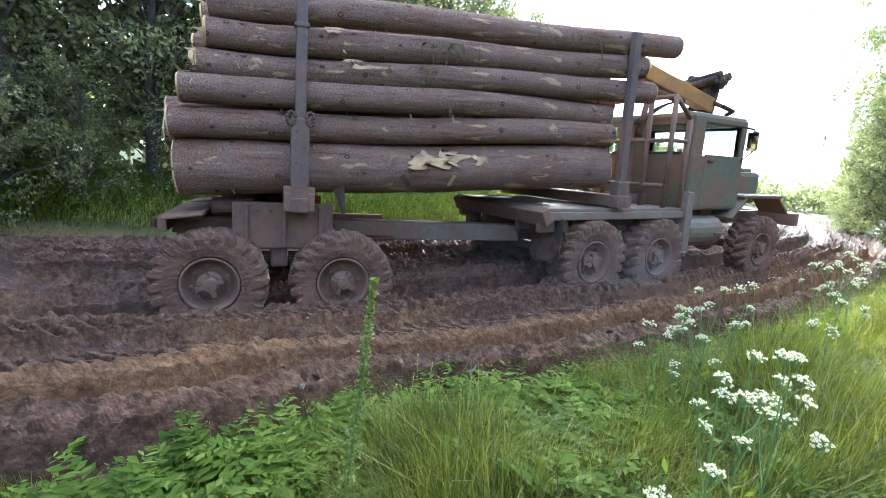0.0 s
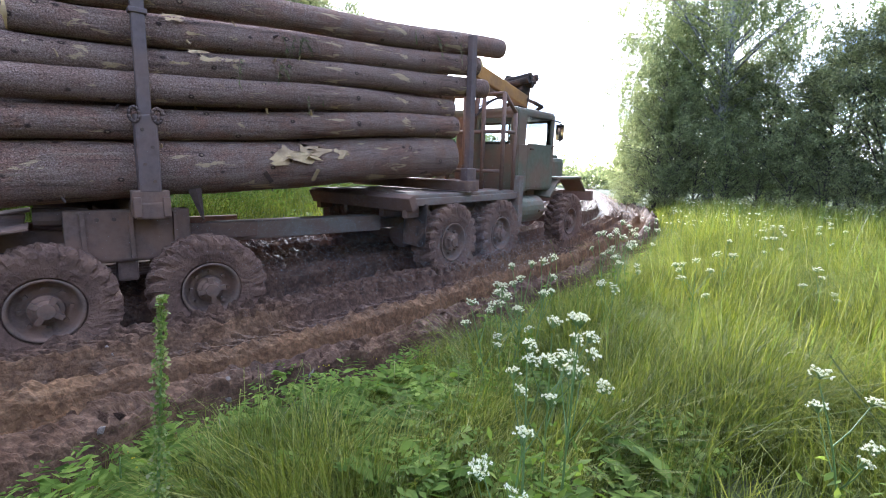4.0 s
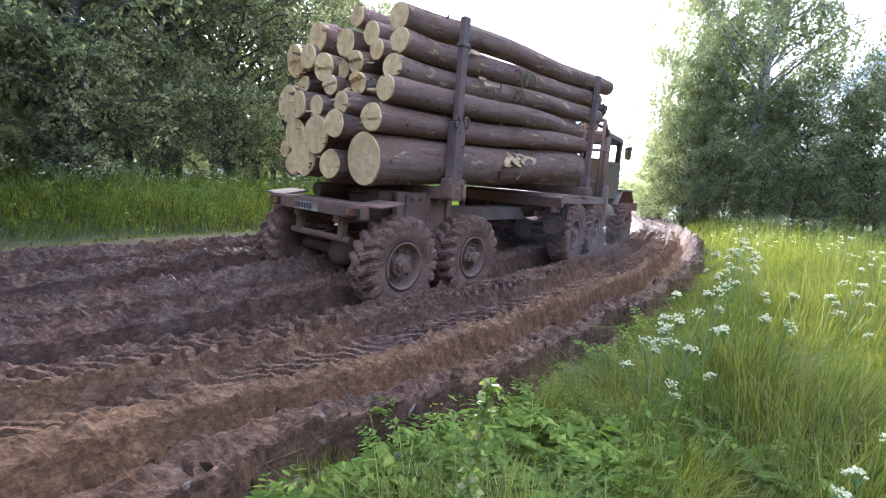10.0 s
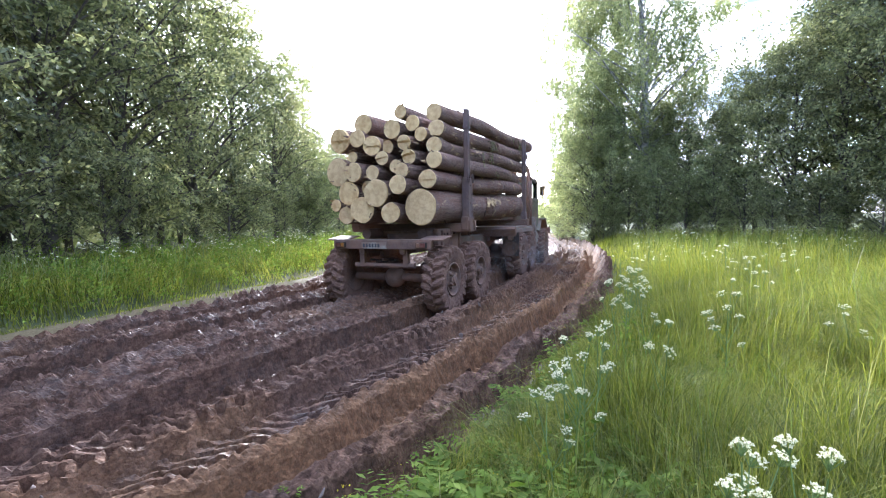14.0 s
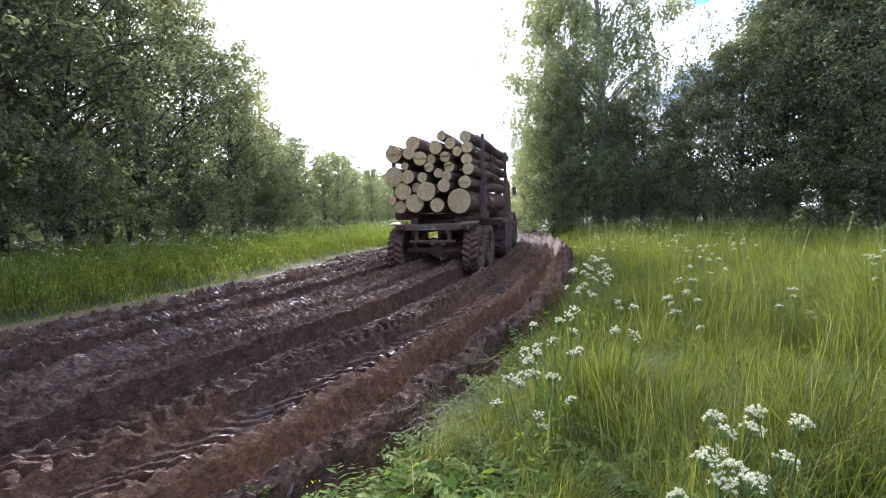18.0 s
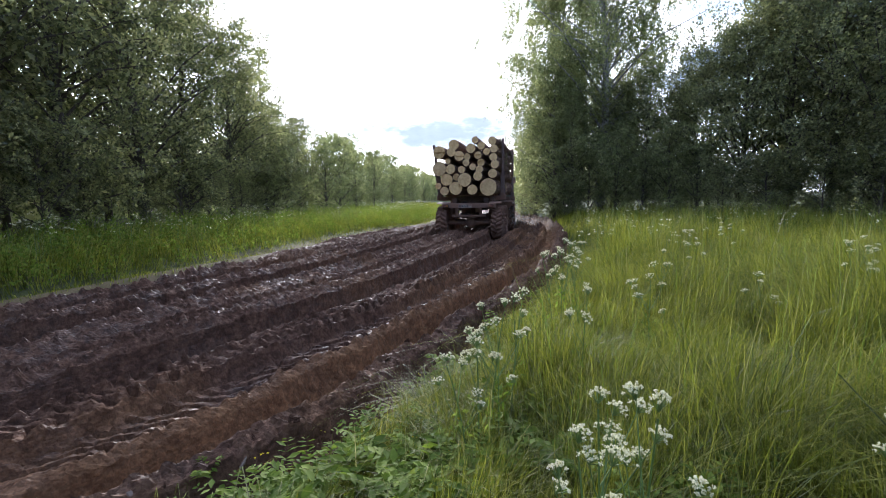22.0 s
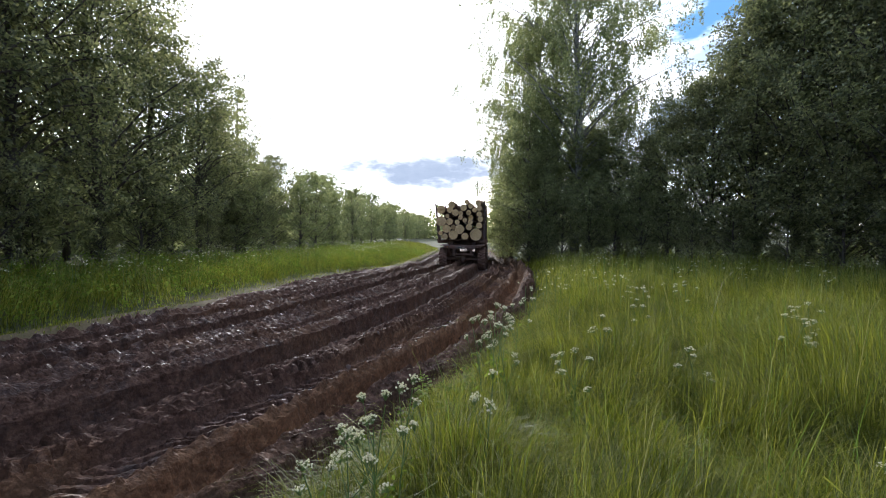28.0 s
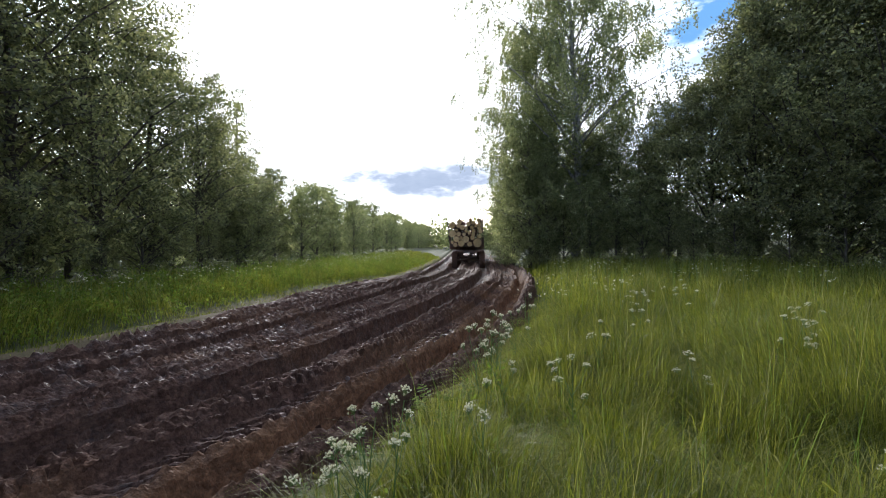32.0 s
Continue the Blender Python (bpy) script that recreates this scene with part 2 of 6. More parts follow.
def bark_shader(n):
    v = obj(n)
    r = n.add("ShaderNodeObjectInfo").outputs["Random"]
    at = n.add("ShaderNodeMapping", {"Vector": v, "Scale": (1, 0.4, 1)}).outputs[0]
    bent = n.mix(0.05, at, n.add("ShaderNodeTexNoise", {"Vector": at, "Scale": 7.0, "Detail": 3.0}).outputs[1])
    cell = n.add("ShaderNodeTexVoronoi", {"Vector": bent, "Scale": 62.0, "Randomness": 1.0}, feature="DISTANCE_TO_EDGE").outputs[0]
    fine, mid = n.noise(v, 60.0, 6, 0.75), n.noise(v, 3.0, 6, 0.65)
    long = n.noise(n.add("ShaderNodeMapping", {"Vector": v, "Scale": (14, 0.9, 14)}).outputs[0], 1.6, 6, 0.65)
    plate = n.ramp(fine, (0.3, (0.11, 0.062, 0.047)), (0.52, (0.32, 0.205, 0.16)), (0.72, (0.57, 0.43, 0.36)))
    warm = n.ramp(fine, (0.32, (0.19, 0.09, 0.062)), (0.72, (0.50, 0.275, 0.19)))
    c = n.mix(n.math("MULTIPLY", n.span(mid, 0.42, 0.62), n.span(r, 0.1, 0.9, 0.35, 1.0)), plate, warm)
    c = n.mix(n.span(long, 0.5, 0.72, 0.0, 0.65), c, (0.42, 0.30, 0.22, 1))
    c = n.mix(n.span(long, 0.46, 0.3, 0.0, 0.6), c, (0.07, 0.045, 0.038, 1))
    c = n.mix(n.math("MULTIPLY", n.span(cell, 0.0, 0.12, 0.5, 0.0), n.span(mid, 0.35, 0.6, 0.15, 1.0)), c, (0.05, 0.033, 0.027, 1))
    h = n.math("ADD", n.span(cell, 0.0, 0.12), n.math("ADD", n.math("MULTIPLY", fine, 0.6), n.math("MULTIPLY", long, 0.8)))
    knot = n.add("ShaderNodeTexVoronoi", {"Vector": n.add("ShaderNodeMapping", {"Vector": v, "Scale": (1, 0.8, 1)}).outputs[0], "Scale": 4.6, "Randomness": 1.0}).outputs[0]
    c = n.mix(n.span(knot, 0.16, 0.09, 0.0, 0.85), c, (0.06, 0.038, 0.03, 1))
    c = n.mix(n.span(knot, 0.07, 0.045, 0.0, 0.8), c, (0.46, 0.32, 0.21, 1))
    h = n.math("ADD", h, n.span(knot, 0.15, 0.05, 0.0, 1.2))
    at2 = n.add("ShaderNodeMapping", {"Vector": v, "Scale": (3.4, 0.9, 3.4), "Location": (3.1, 0.4, 1.7)}).outputs[0]
    scar = n.span(n.noise(at2, 2.0, 6, 0.66, 0.5), 0.61, 0.635)
    c = n.mix(scar, c, n.mix(long, (0.36, 0.21, 0.11, 1), (0.72, 0.54, 0.33, 1)))
    return bsdf(n, c, 0.88, h, 1.0, 0.022, spec=0.22)


def cut_shader(n):
    v = obj(n)
    r = n.add("ShaderNodeObjectInfo").outputs["Random"]
    s = n.add("ShaderNodeSeparateXYZ", {0: v})
    dist = n.math("SQRT", n.math("ADD", n.math("POWER", s.outputs[0], 2.0), n.math("POWER", s.outputs[2], 2.0)))
    wob = n.math("ADD", dist, n.math("MULTIPLY", n.noise(v, 7.0, 3), 0.03))
    rings = n.math("SINE", n.math("MULTIPLY", wob, 420.0))
    blot = n.noise(v, 9.0, 5, 0.6)
    c = n.mix(n.span(blot, 0.35, 0.68), (0.78, 0.56, 0.27, 1), (0.58, 0.36, 0.15, 1))
    c = n.mix(n.span(rings, -1.0, 1.0, 0.0, 0.18), c, (0.36, 0.22, 0.11, 1))
    c = n.mix(n.span(dist, 0.13, 0.02, 0.0, 0.22), c, (0.50, 0.28, 0.13, 1))
    c = n.mix(n.math("MULTIPLY", r, 0.25), c, (0.42, 0.33, 0.23, 1))
    return bsdf(n, c, 0.72, n.noise(v, 45.0, 5), 0.35, 0.006, spec=0.3)


def glass_shader(n):
    return n.add("ShaderNodeBsdfGlass", {"Color": (0.86, 0.9, 0.9, 1), "Roughness": 0.03, "IOR": 1.1}).outputs[0]


def birch_shader(n):
    v = obj(n)
    at = n.add("ShaderNodeMapping", {"Vector": v, "Scale": (4.0, 4.0, 1.6)}).outputs[0]
    f = n.noise(at, 3.2, 6, 0.7)
    c = n.mix(n.span(f, 0.5, 0.58), (0.30, 0.29, 0.26, 1), (0.05, 0.045, 0.04, 1))
    return bsdf(n, c, 0.75, f, 0.4, 0.01, spec=0.3)


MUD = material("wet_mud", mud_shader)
SOIL = material("grassy_soil", soil_shader)
GRASS = material("meadow_grass", leafy((0.066, 0.084, 0.010), (0.215, 0.238, 0.027), (0.36, 0.345, 0.075), 0.56))
GRASS_TALL = material("seeding_grass", leafy((0.17, 0.25, 0.045), (0.26, 0.32, 0.08), (0.42, 0.38, 0.18), 0.45))
WEED = material("weed_leaf", leafy((0.11, 0.165, 0.028), (0.19, 0.265, 0.042), (0.29, 0.35, 0.075), 0.52, 0.15, 0.7))
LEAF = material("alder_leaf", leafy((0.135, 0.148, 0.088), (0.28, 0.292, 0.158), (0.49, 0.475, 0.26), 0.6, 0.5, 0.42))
# birch and far leaves set paler: haze and sun glare put into their colour
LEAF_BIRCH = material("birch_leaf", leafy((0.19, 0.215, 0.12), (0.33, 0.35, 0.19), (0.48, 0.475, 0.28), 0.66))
LEAF_HAZED = material("far_leaf", leafy((0.20, 0.22, 0.13), (0.335, 0.352, 0.195), (0.48, 0.475, 0.28), 0.66))
STRAW = material("dry_straw", plain((0.42, 0.35, 0.2), 0.8))
STEM = material("green_stem", plain((0.13, 0.2, 0.05), 0.6))
PETAL = material("white_petal", petal_shader)
YELLOW = material("yellow_petal", leafy((0.75, 0.56, 0.02), (0.8, 0.62, 0.03), (0.8, 0.66, 0.06), 0.3))
TRUNK = material("grey_trunk", plain((0.10, 0.085, 0.07), 0.9, scale=25, bump=0.6, dist=0.02))
BIRCH = material("birch_bark", birch_shader)
BARK = material("spruce_bark", bark_shader)
CUT = material("cut_wood", cut_shader)
SPLINTER = material("fresh_splinter", plain((0.55, 0.37, 0.19), 0.75, scale=30, dirt=0.45))
STEEL = material("muddy_steel", plain((0.15, 0.09, 0.068), 0.78, 0.0, 14, 0.6, 0.5, 0.012, 0.85))
RUST = material("dark_rusty_steel", plain((0.09, 0.056, 0.046), 0.72, 0.2, 18, 0.5, 0.3, 0.005, 0.4))
BROWN = material("dark_brown_paint", plain((0.125, 0.082, 0.074), 0.65, 0.0, 12, 0.5, 0.2, 0.004, 0.35))
PLANK = material("grey_deck_plank", plain((0.21, 0.165, 0.135), 0.85, 0, 16, 0.5, 0.5, 0.008, 0.6))
KHAKI = material("faded_khaki_paint", plain((0.135, 0.128, 0.085), 0.55, 0.0, 9, 0.3, 0.12, 0.003, 0.75))
ORANGE = material("orange_crane_paint", plain((0.42, 0.20, 0.05), 0.5, 0.0, 9, 0.4, 0.15, 0.003, 0.5))
BLACK = material("black_rubber", plain((0.04, 0.031, 0.026), 0.85, 0, 20, dirt=0.5, spec=0.2))
TYRE = material("mud_caked_tyre", plain((0.15, 0.08, 0.055), 0.92, 0.0, 26, 0.75, 1.0, 0.025, 0.8))
HUBM = material("mud_caked_hub", plain((0.16, 0.10, 0.074), 0.82, 0.0, 30, 0.6, 0.7, 0.01, 0.9))
GLASS = material("window_glass", glass_shader)
MIRROR = material("mirror_glass", lambda n: bsdf(n, grey(0.8), 0.05, metal=1.0))
RED = material("red_lens", plain((0.12, 0.025, 0.02), 0.45, dirt=1.0))
AMBER = material("amber_lens", plain((0.3, 0.12, 0.02), 0.35, dirt=0.8))
WHITE = material("dirty_white_plate", plain((0.34, 0.31, 0.26), 0.65, dirt=0.8))
INK = material("dark_ink", plain((0.05, 0.05, 0.055), 0.6))
WATER = material("muddy_water", lambda n: bsdf(n, (0.05, 0.036, 0.028, 1), 0.06, n.noise(obj(n), 3.0, 3), 0.06, 0.01))
SMOKE = material("blue_smoke", leafy((0.42, 0.47, 0.62), (0.5, 0.55, 0.7), (0.56, 0.6, 0.74), 0.5, 0.0, 1.0))
ROCK = material("pale_clod", plain((0.24, 0.185, 0.155), 0.85, 0, 18, 0.5, 0.6, 0.01))


# ---- mesh helpers ----
def raw_mesh(name, verts, faces, mats, index=None, smooth=True):
    """A mesh from arrays; faces all have the same number of corners."""
    verts, faces = np.asarray(verts, np.float32), np.asarray(faces, np.int32)
    me = bpy.data.meshes.new(name)
    me.vertices.add(len(verts))
    me.vertices.foreach_set("co", verts.ravel())
    k = faces.shape[1]
    me.loops.add(faces.size)
    me.loops.foreach_set("vertex_index", faces.ravel())
    me.polygons.add(len(faces))
    me.polygons.foreach_set("loop_start", np.arange(0, faces.size, k, dtype=np.int32))
    for m in mats:
        me.materials.append(m)
    if index is not None:
        me.polygons.foreach_set("material_index", np.asarray(index, np.int32))
    me.polygons.foreach_set("use_smooth", np.full(len(faces), smooth))
    me.update(calc_edges=True)
    return me


def attribute(me, name, values):
    a = me.attributes.new(name, "FLOAT", "POINT")
    a.data.foreach_set("value", np.asarray(values, np.float32))


def piece(name, me, parent=None, label="", m=None):
    ob = new(name, me)
    if parent is not None:
        ob.parent = parent
    if m is not None:
        ob.matrix_basis = m
    if label:
        tagged(ob, label)
    return ob


def part(name, bm, mat, parent, label="", m=None, smooth=False):
    me = bpy.data.meshes.new(name)
    bm.normal_update()
    bm.to_mesh(me)
    bm.free()
    me.materials.append(mat)
    if smooth:
        me.polygons.foreach_set("use_smooth", np.ones(len(me.polygons), bool))
    return piece(name, me, parent, label, m)


def empty(name, label, category, group="", m=None):
    ob = new(name)
    ob.empty_display_size = 0.2
    if m is not None:
        ob.matrix_basis = m
    return tagged(ob, label, category, group)


def add_box(bm, size, at=(0, 0, 0), turn=(0, 0, 0), bevel=0.0):
    made = bmesh.ops.create_cube(bm, size=1.0, matrix=pose(*at, *turn) @ Matrix.Diagonal((*size, 1)))
    if bevel:
        edges = list({e for v in made["verts"] for e in v.link_edges})
        bmesh.ops.bevel(bm, geom=edges, offset=bevel, segments=2, affect="EDGES", profile=0.6)
    return bm


def box(size, at=(0, 0, 0), turn=(0, 0, 0), bevel=0.012):
    return add_box(bmesh.new(), size, at, turn, bevel)


def add_tube(bm, a, b, r, r2=None, sides=10):
    a, b = Vector(a), Vector(b)
    d = b - a
    m = Matrix.Translation((a + b) / 2) @ d.to_track_quat("Z", "Y").to_matrix().to_4x4()
    bmesh.ops.create_cone(bm, cap_ends=True, segments=sides, radius1=r, radius2=r if r2 is None else r2, depth=d.length, matrix=m)
    return bm


def tube(a, b, r, r2=None, sides=10):
    return add_tube(bmesh.new(), a, b, r, r2, sides)


def sweep(points, radii, sides=7, cap=True):
    """Vertices and quads of a tube along points."""
    p, r = np.asarray(points, float), np.asarray(radii, float)
    d = np.gradient(p, axis=0)
    d /= np.linalg.norm(d, axis=1)[:, None] + 1e-9
    ref = np.where(np.abs(d[:, 2:3]) > 0.9, [[1.0, 0, 0]], [[0, 0, 1.0]])
    u = np.cross(d, ref)
    u /= np.linalg.norm(u, axis=1)[:, None] + 1e-9
    w2 = np.cross(d, u)
    a = np.linspace(0, 2 * np.pi, sides, endpoint=False)
    v = p[:, None] + r[:, None, None] * (np.cos(a)[None, :, None] * u[:, None] + np.sin(a)[None, :, None] * w2[:, None])
    k, j = np.meshgrid(np.arange(len(p) - 1), np.arange(sides), indexing="ij")
    j2 = (j + 1) % sides
    f = np.stack([k * sides + j, k * sides + j2, (k + 1) * sides + j2, (k + 1) * sides + j], -1).reshape(-1, 4)
    return v.reshape(-1, 3), f


def join(chunks):
    vs, fs, n = [], [], 0
    for v, f in chunks:
        vs.append(v), fs.append(np.asarray(f) + n)
        n += len(v)
    return np.concatenate(vs), np.concatenate(fs)


TABLE = np.random.RandomState(5).rand(512, 512)


def lattice(x, y, scale, seed=0):
    """Smooth value noise from 0 to 1 over the plane."""
    x, y = np.asarray(x, float) * scale + seed * 17.3, np.asarray(y, float) * scale + seed * 9.7
    i, j = np.floor(x).astype(int), np.floor(y).astype(int)
    u, v = x - i, y - j
    u, v = u * u * (3 - 2 * u), v * v * (3 - 2 * v)
    g = lambda a, b: TABLE[a % 512, b % 512]  # noqa: E731
    return (g(i, j) * (1 - u) + g(i + 1, j) * u) * (1 - v) + (g(i, j + 1) * (1 - u) + g(i + 1, j + 1) * u) * v


def octaves(x, y, scale, n=4, fall=0.55, seed=0):
    out, amp, total = 0, 1.0, 0
    for k in range(n):
        out = out + amp * lattice(x, y, scale * 2.03**k, seed + k)
        total, amp = total + amp, amp * fall
    return out / total


# ---- the plan: the road's line, its edges and its profile ----
LINE_Y = [-30, -6, 0, 3.7, 5.2, 6.5, 8.0, 9.6, 13.5, 17.4, 22.3, 26.0, 31.5, 45.0, 70.0, 120.0]
LINE_X = [-19, -9.6, -7.3, -5.65, -4.88, -3.93, -3.1, -2.52, -1.35, -0.6, 0.2, 0.55, 0.85, 1.0, 0.9, 0.0]


def line_x(y):
    y = np.asarray(y, float)
    return sum(np.interp(y + d, LINE_Y, LINE_X) for d in (-1.5, -0.8, 0, 0.8, 1.5)) / 5


def right_edge(y):
    """How far the mud reaches to the right of the line."""
    wob = 0.28 * (lattice(np.asarray(y, float), 0 * np.asarray(y, float), 1.4, 3) - 0.5) + 0.3 * (lattice(np.asarray(y, float), 0 * np.asarray(y, float), 0.35, 6) - 0.5)
    return np.interp(y, [-8, -2, 0, 1.3, 2.7, 3.4, 4.5, 6, 7.8, 9.5, 12.3, 20, 31, 60], [4.8, 4.75, 4.75, 4.62, 4.52, 4.7, 4.8, 4.55, 4.2, 4.15, 4.1, 3.8, 3.2, 2.6]) + wob


def left_edge(y):
    wob = 0.5 * (lattice(np.asarray(y, float), 0 * np.asarray(y, float), 0.7, 9) - 0.5)
    return np.interp(y, [-8, 2, 4.5, 6.8, 9, 11.2, 18, 31, 60], [-4.6, -4.5, -4.1, -3.7, -3.5, -3.6, -4.1, -3.4, -2.8]) + wob


PROFILE_U = [-9, -5.2, -4.2, -3.78, -3.62, -3.46, -3.4, -3.02, -2.96, -2.82, -2.66, -2.6, -2.17, -2.08, -1.9, -1.62, -1.44, -1.36, -0.86, -0.79, -0.62, -0.4, -0.1, 0.15, 0.4, 0.62, 0.78, 0.85, 1.36, 1.44, 1.56, 1.68, 1.82, 2.1, 2.2, 2.27, 2.86, 2.91, 3.0, 3.07, 3.14, 3.42, 3.5, 3.66, 3.78, 3.83, 4.05, 4.2, 4.6, 6.0, 9.0, 16]
PROFILE_Z = [0.55, 0.2, 0.05, 0.1, 0.08, 0.03, -0.16, -0.17, 0.04, 0.12, 0.07, -0.17, -0.2, 0.02, 0.1, 0.14, 0.1, -0.27, -0.31, 0.02, 0.11, 0.1, 0.0, 0.02, 0.08, 0.12, 0.07, -0.29, -0.29, -0.06, 0.02, 0.08, 0.06, 0.01, 0.09, -0.08, -0.08, 0.08, 0.14, 0.1, -0.14, -0.16, 0.04, 0.2, 0.15, -0.05, -0.05, 0.03, 0.1, 0.22, 0.3, 0.3]


def lift(y):
    """The track dips by the camera and rises a little beyond."""
    return sum(np.interp(np.asarray(y, float) + d, [-5, 4.5, 8, 10, 14, 18, 24, 32, 60], [-0.12, -0.14, 0.05, 0.11, 0.15, 0.17, 0.14, 0.02, 0.0]) for d in (-0.8, 0, 0.8)) / 3


def dip(y):
    """The wheels' side of the track lies deeper where the truck first stands."""
    return -0.15 * np.clip((7.0 - np.asarray(y, float)) / 2.2, 0, 1)


def cobbles(x, y, scale, seed, full=0.75):
    """Rounded lumps with sharp gaps, each of its own size, from 0 to about 0.5 of a cell."""
    x, y = np.asarray(x, float) * scale, np.asarray(y, float) * scale
    i, j = np.floor(x).astype(int), np.floor(y).astype(int)
    out = np.zeros(x.shape)
    for di in (-1, 0, 1):
        for dj in (-1, 0, 1):
            p, q = (i + di + seed * 37) % 512, (j + dj + seed * 61) % 512
            cx, cy, r = i + di + TABLE[p, q], j + dj + TABLE[q, p], full * TABLE[(p + 101) % 512, (q + 57) % 512]
            d2 = (x - cx) ** 2 + ((y - cy) * (0.7 + 0.6 * TABLE[(p + 11) % 512, q])) ** 2
            out = np.maximum(out, np.sqrt(np.maximum(r * r - d2, 0)))
    return out / scale


def ground_z(x, y, fine=True):
    x, y = np.asarray(x, float), np.asarray(y, float)
    warp = 0.14 * (octaves(x, y, 0.55, 2, seed=11) - 0.5)
    u = x - line_x(y)
    # the tracks beside the ruts keep their share of the way to the grass
    share = (3.95 - 1.4) / (right_edge(y) - 1.4)
    u0, u = u, np.where((u > 1.4) & (y < 60), 1.4 + (u - 1.4) * share, u)
    z = np.interp(u + warp * np.clip(np.abs(u) / 2, 0.15, 1), PROFILE_U, PROFILE_Z)
    crest = np.clip((z - 0.03) / 0.08, 0, 1) * (np.abs(u) < 4.1)
    z = np.where((z > 0) & (np.abs(u) < 4.1), z * (1 + 0.5 * np.clip((4.1 - np.abs(u)) / 0.3, 0, 1)), z)
    z = np.where(z < 0, z * np.interp(y, [8.5, 11.5], [1.0, 0.72]), z)
    z = z + 0.08 * (octaves(x, y, 0.25, 2, seed=2) - 0.5) + lift(y) * np.clip((7 - np.abs(u)) / 2.5, 0, 1)
    z = z + dip(y) * np.clip((2.5 - u) / 1.6, 0, 1)
    mud = np.clip((u0 - left_edge(y)) / 0.25, 0, 1) * np.clip((right_edge(y) - u0) / 0.12, 0, 1)
    rut = np.maximum(np.exp(-((u + 1.1) / 0.27) ** 4), np.exp(-((u - 1.1) / 0.27) ** 4))
    if fine:
        print_zone = np.maximum(np.clip((0.3 - np.abs(u - 2.57)) / 0.08, 0, 1), np.clip((0.2 - np.abs(u + 2.37)) / 0.08, 0, 1))
        rough = mud * (1 - 0.92 * rut) * (1 - 0.8 * print_zone)
        lump = octaves(x, y, 2.6, 3, 0.6, 4) - 0.5
        ridge = 1 - np.abs(2 * octaves(x, y, 5.0, 2, 0.5, 7) - 1)
        crumb = np.maximum(octaves(x, y, 13.0, 2, 0.6, 9) - 0.52, 0) + np.maximum(octaves(x * 1.3, y, 8.0, 2, 0.5, 12) - 0.58, 0)
        flat = np.exp(-((u - 3.25) / 0.22) ** 4) * 0.8
        wx, wy = x + 0.05 * (octaves(x, y, 6, 2, seed=51) - 0.5), y + 0.05 * (octaves(x, y, 6, 2, seed=53) - 0.5)
        lumps = 0.14 * cobbles(wx, wy, 3.6, 1, 0.6) + 0.45 * cobbles(wx, wy, 8.0, 2) + 0.85 * cobbles(wx, wy, 14.0, 3)
        # long sharp ridges squeezed up beside the wheels, running with the track
        d = u + 0.06 * (octaves(x, y, 0.9, 3, seed=63) - 0.5)
        comb = 1 - np.abs(2 * octaves(d * 5.2 + 60, y * 0.16, 1.0, 2, 0.5, 65) - 1)
        comb = np.clip((comb - 0.72) / 0.28, 0, 1) ** 1.3 * (0.35 + 1.1 * octaves(x, y, 1.9, 2, seed=66))
        z = z + mud * (1 - 0.97 * rut) * (1 - 0.7 * flat) * (1 - 0.85 * print_zone) * 0.06 * comb
        z = z + rough * (1 - flat) * (0.03 * lump + (0.03 + 0.16 * np.clip(octaves(x, y, 1.3, 2, seed=57) * 4 - 1.6, 0, 1) + 0.65 * crest + 0.5 * comb) * (0.035 * (ridge - 0.75) + 0.09 * crumb + 1.2 * lumps)) + mud * (1 - 0.6 * rut) * 0.022 * (octaves(x, y, 21, 2, 0.6, 3) - 0.5)
        z = z + mud * (1 - 0.5 * rut) * (1 - 0.6 * flat) * (0.014 * (lattice(x, y, 43.0, 71) - 0.5) + 0.012 * np.maximum(octaves(x, y, 27, 1, seed=73) - 0.55, 0) * 2)
        # ribs pressed by tyres: two slanting rows of bars that meet in the middle
        for c, w2, deep, pitch in ((2.58, 0.3, 0.075, 0.19), (3.25, 0.2, 0.022, 0.14), (1.98, 0.22, 0.06, 0.17), (0.0, 0.3, 0.03, 0.17), (-2.37, 0.25, 0.045, 0.17), (-3.22, 0.24, 0.035, 0.17), (-1.1, 0.2, 0.022, 0.18), (1.1, 0.2, 0.022, 0.18)):
            d = u - c + 0.12 * (lattice(x, y, 0.5, 21) - 0.5)
            s = y * 1.03 + np.abs(d) * 0.9
            bar = np.clip(np.sin(2 * np.pi * s / pitch + 2.5 * (octaves(x, y, 3.0, 2, seed=33) - 0.5)) * 3.0 + 0.4, -1, 1) * (0.55 + 0.9 * octaves(x, y, 7.0, 2, seed=35))
            fade = np.clip(octaves(x, y, 1.1, 2, seed=31) * 3.2 - (0.35 if deep > 0.055 else 0.9), 0, 1)
            z = z + mud * deep * bar * fade * np.clip((w2 - np.abs(d)) / 0.05, 0, 1)
    left = np.clip(left_edge(y) - u0, 0, 3)
    z = z + 0.05 * left
    return z, u, mud, rut


def spaced(*spans):
    """Coordinates over spans of (start, end, first step, last step)."""
    out = []
    for a, b, s0, s1 in spans:
        p = a
        while p < b - 1e-6:
            out.append(p)
            p += s0 + (s1 - s0) * (p - a) / (b - a)
    return np.array(out + [spans[-1][1]])


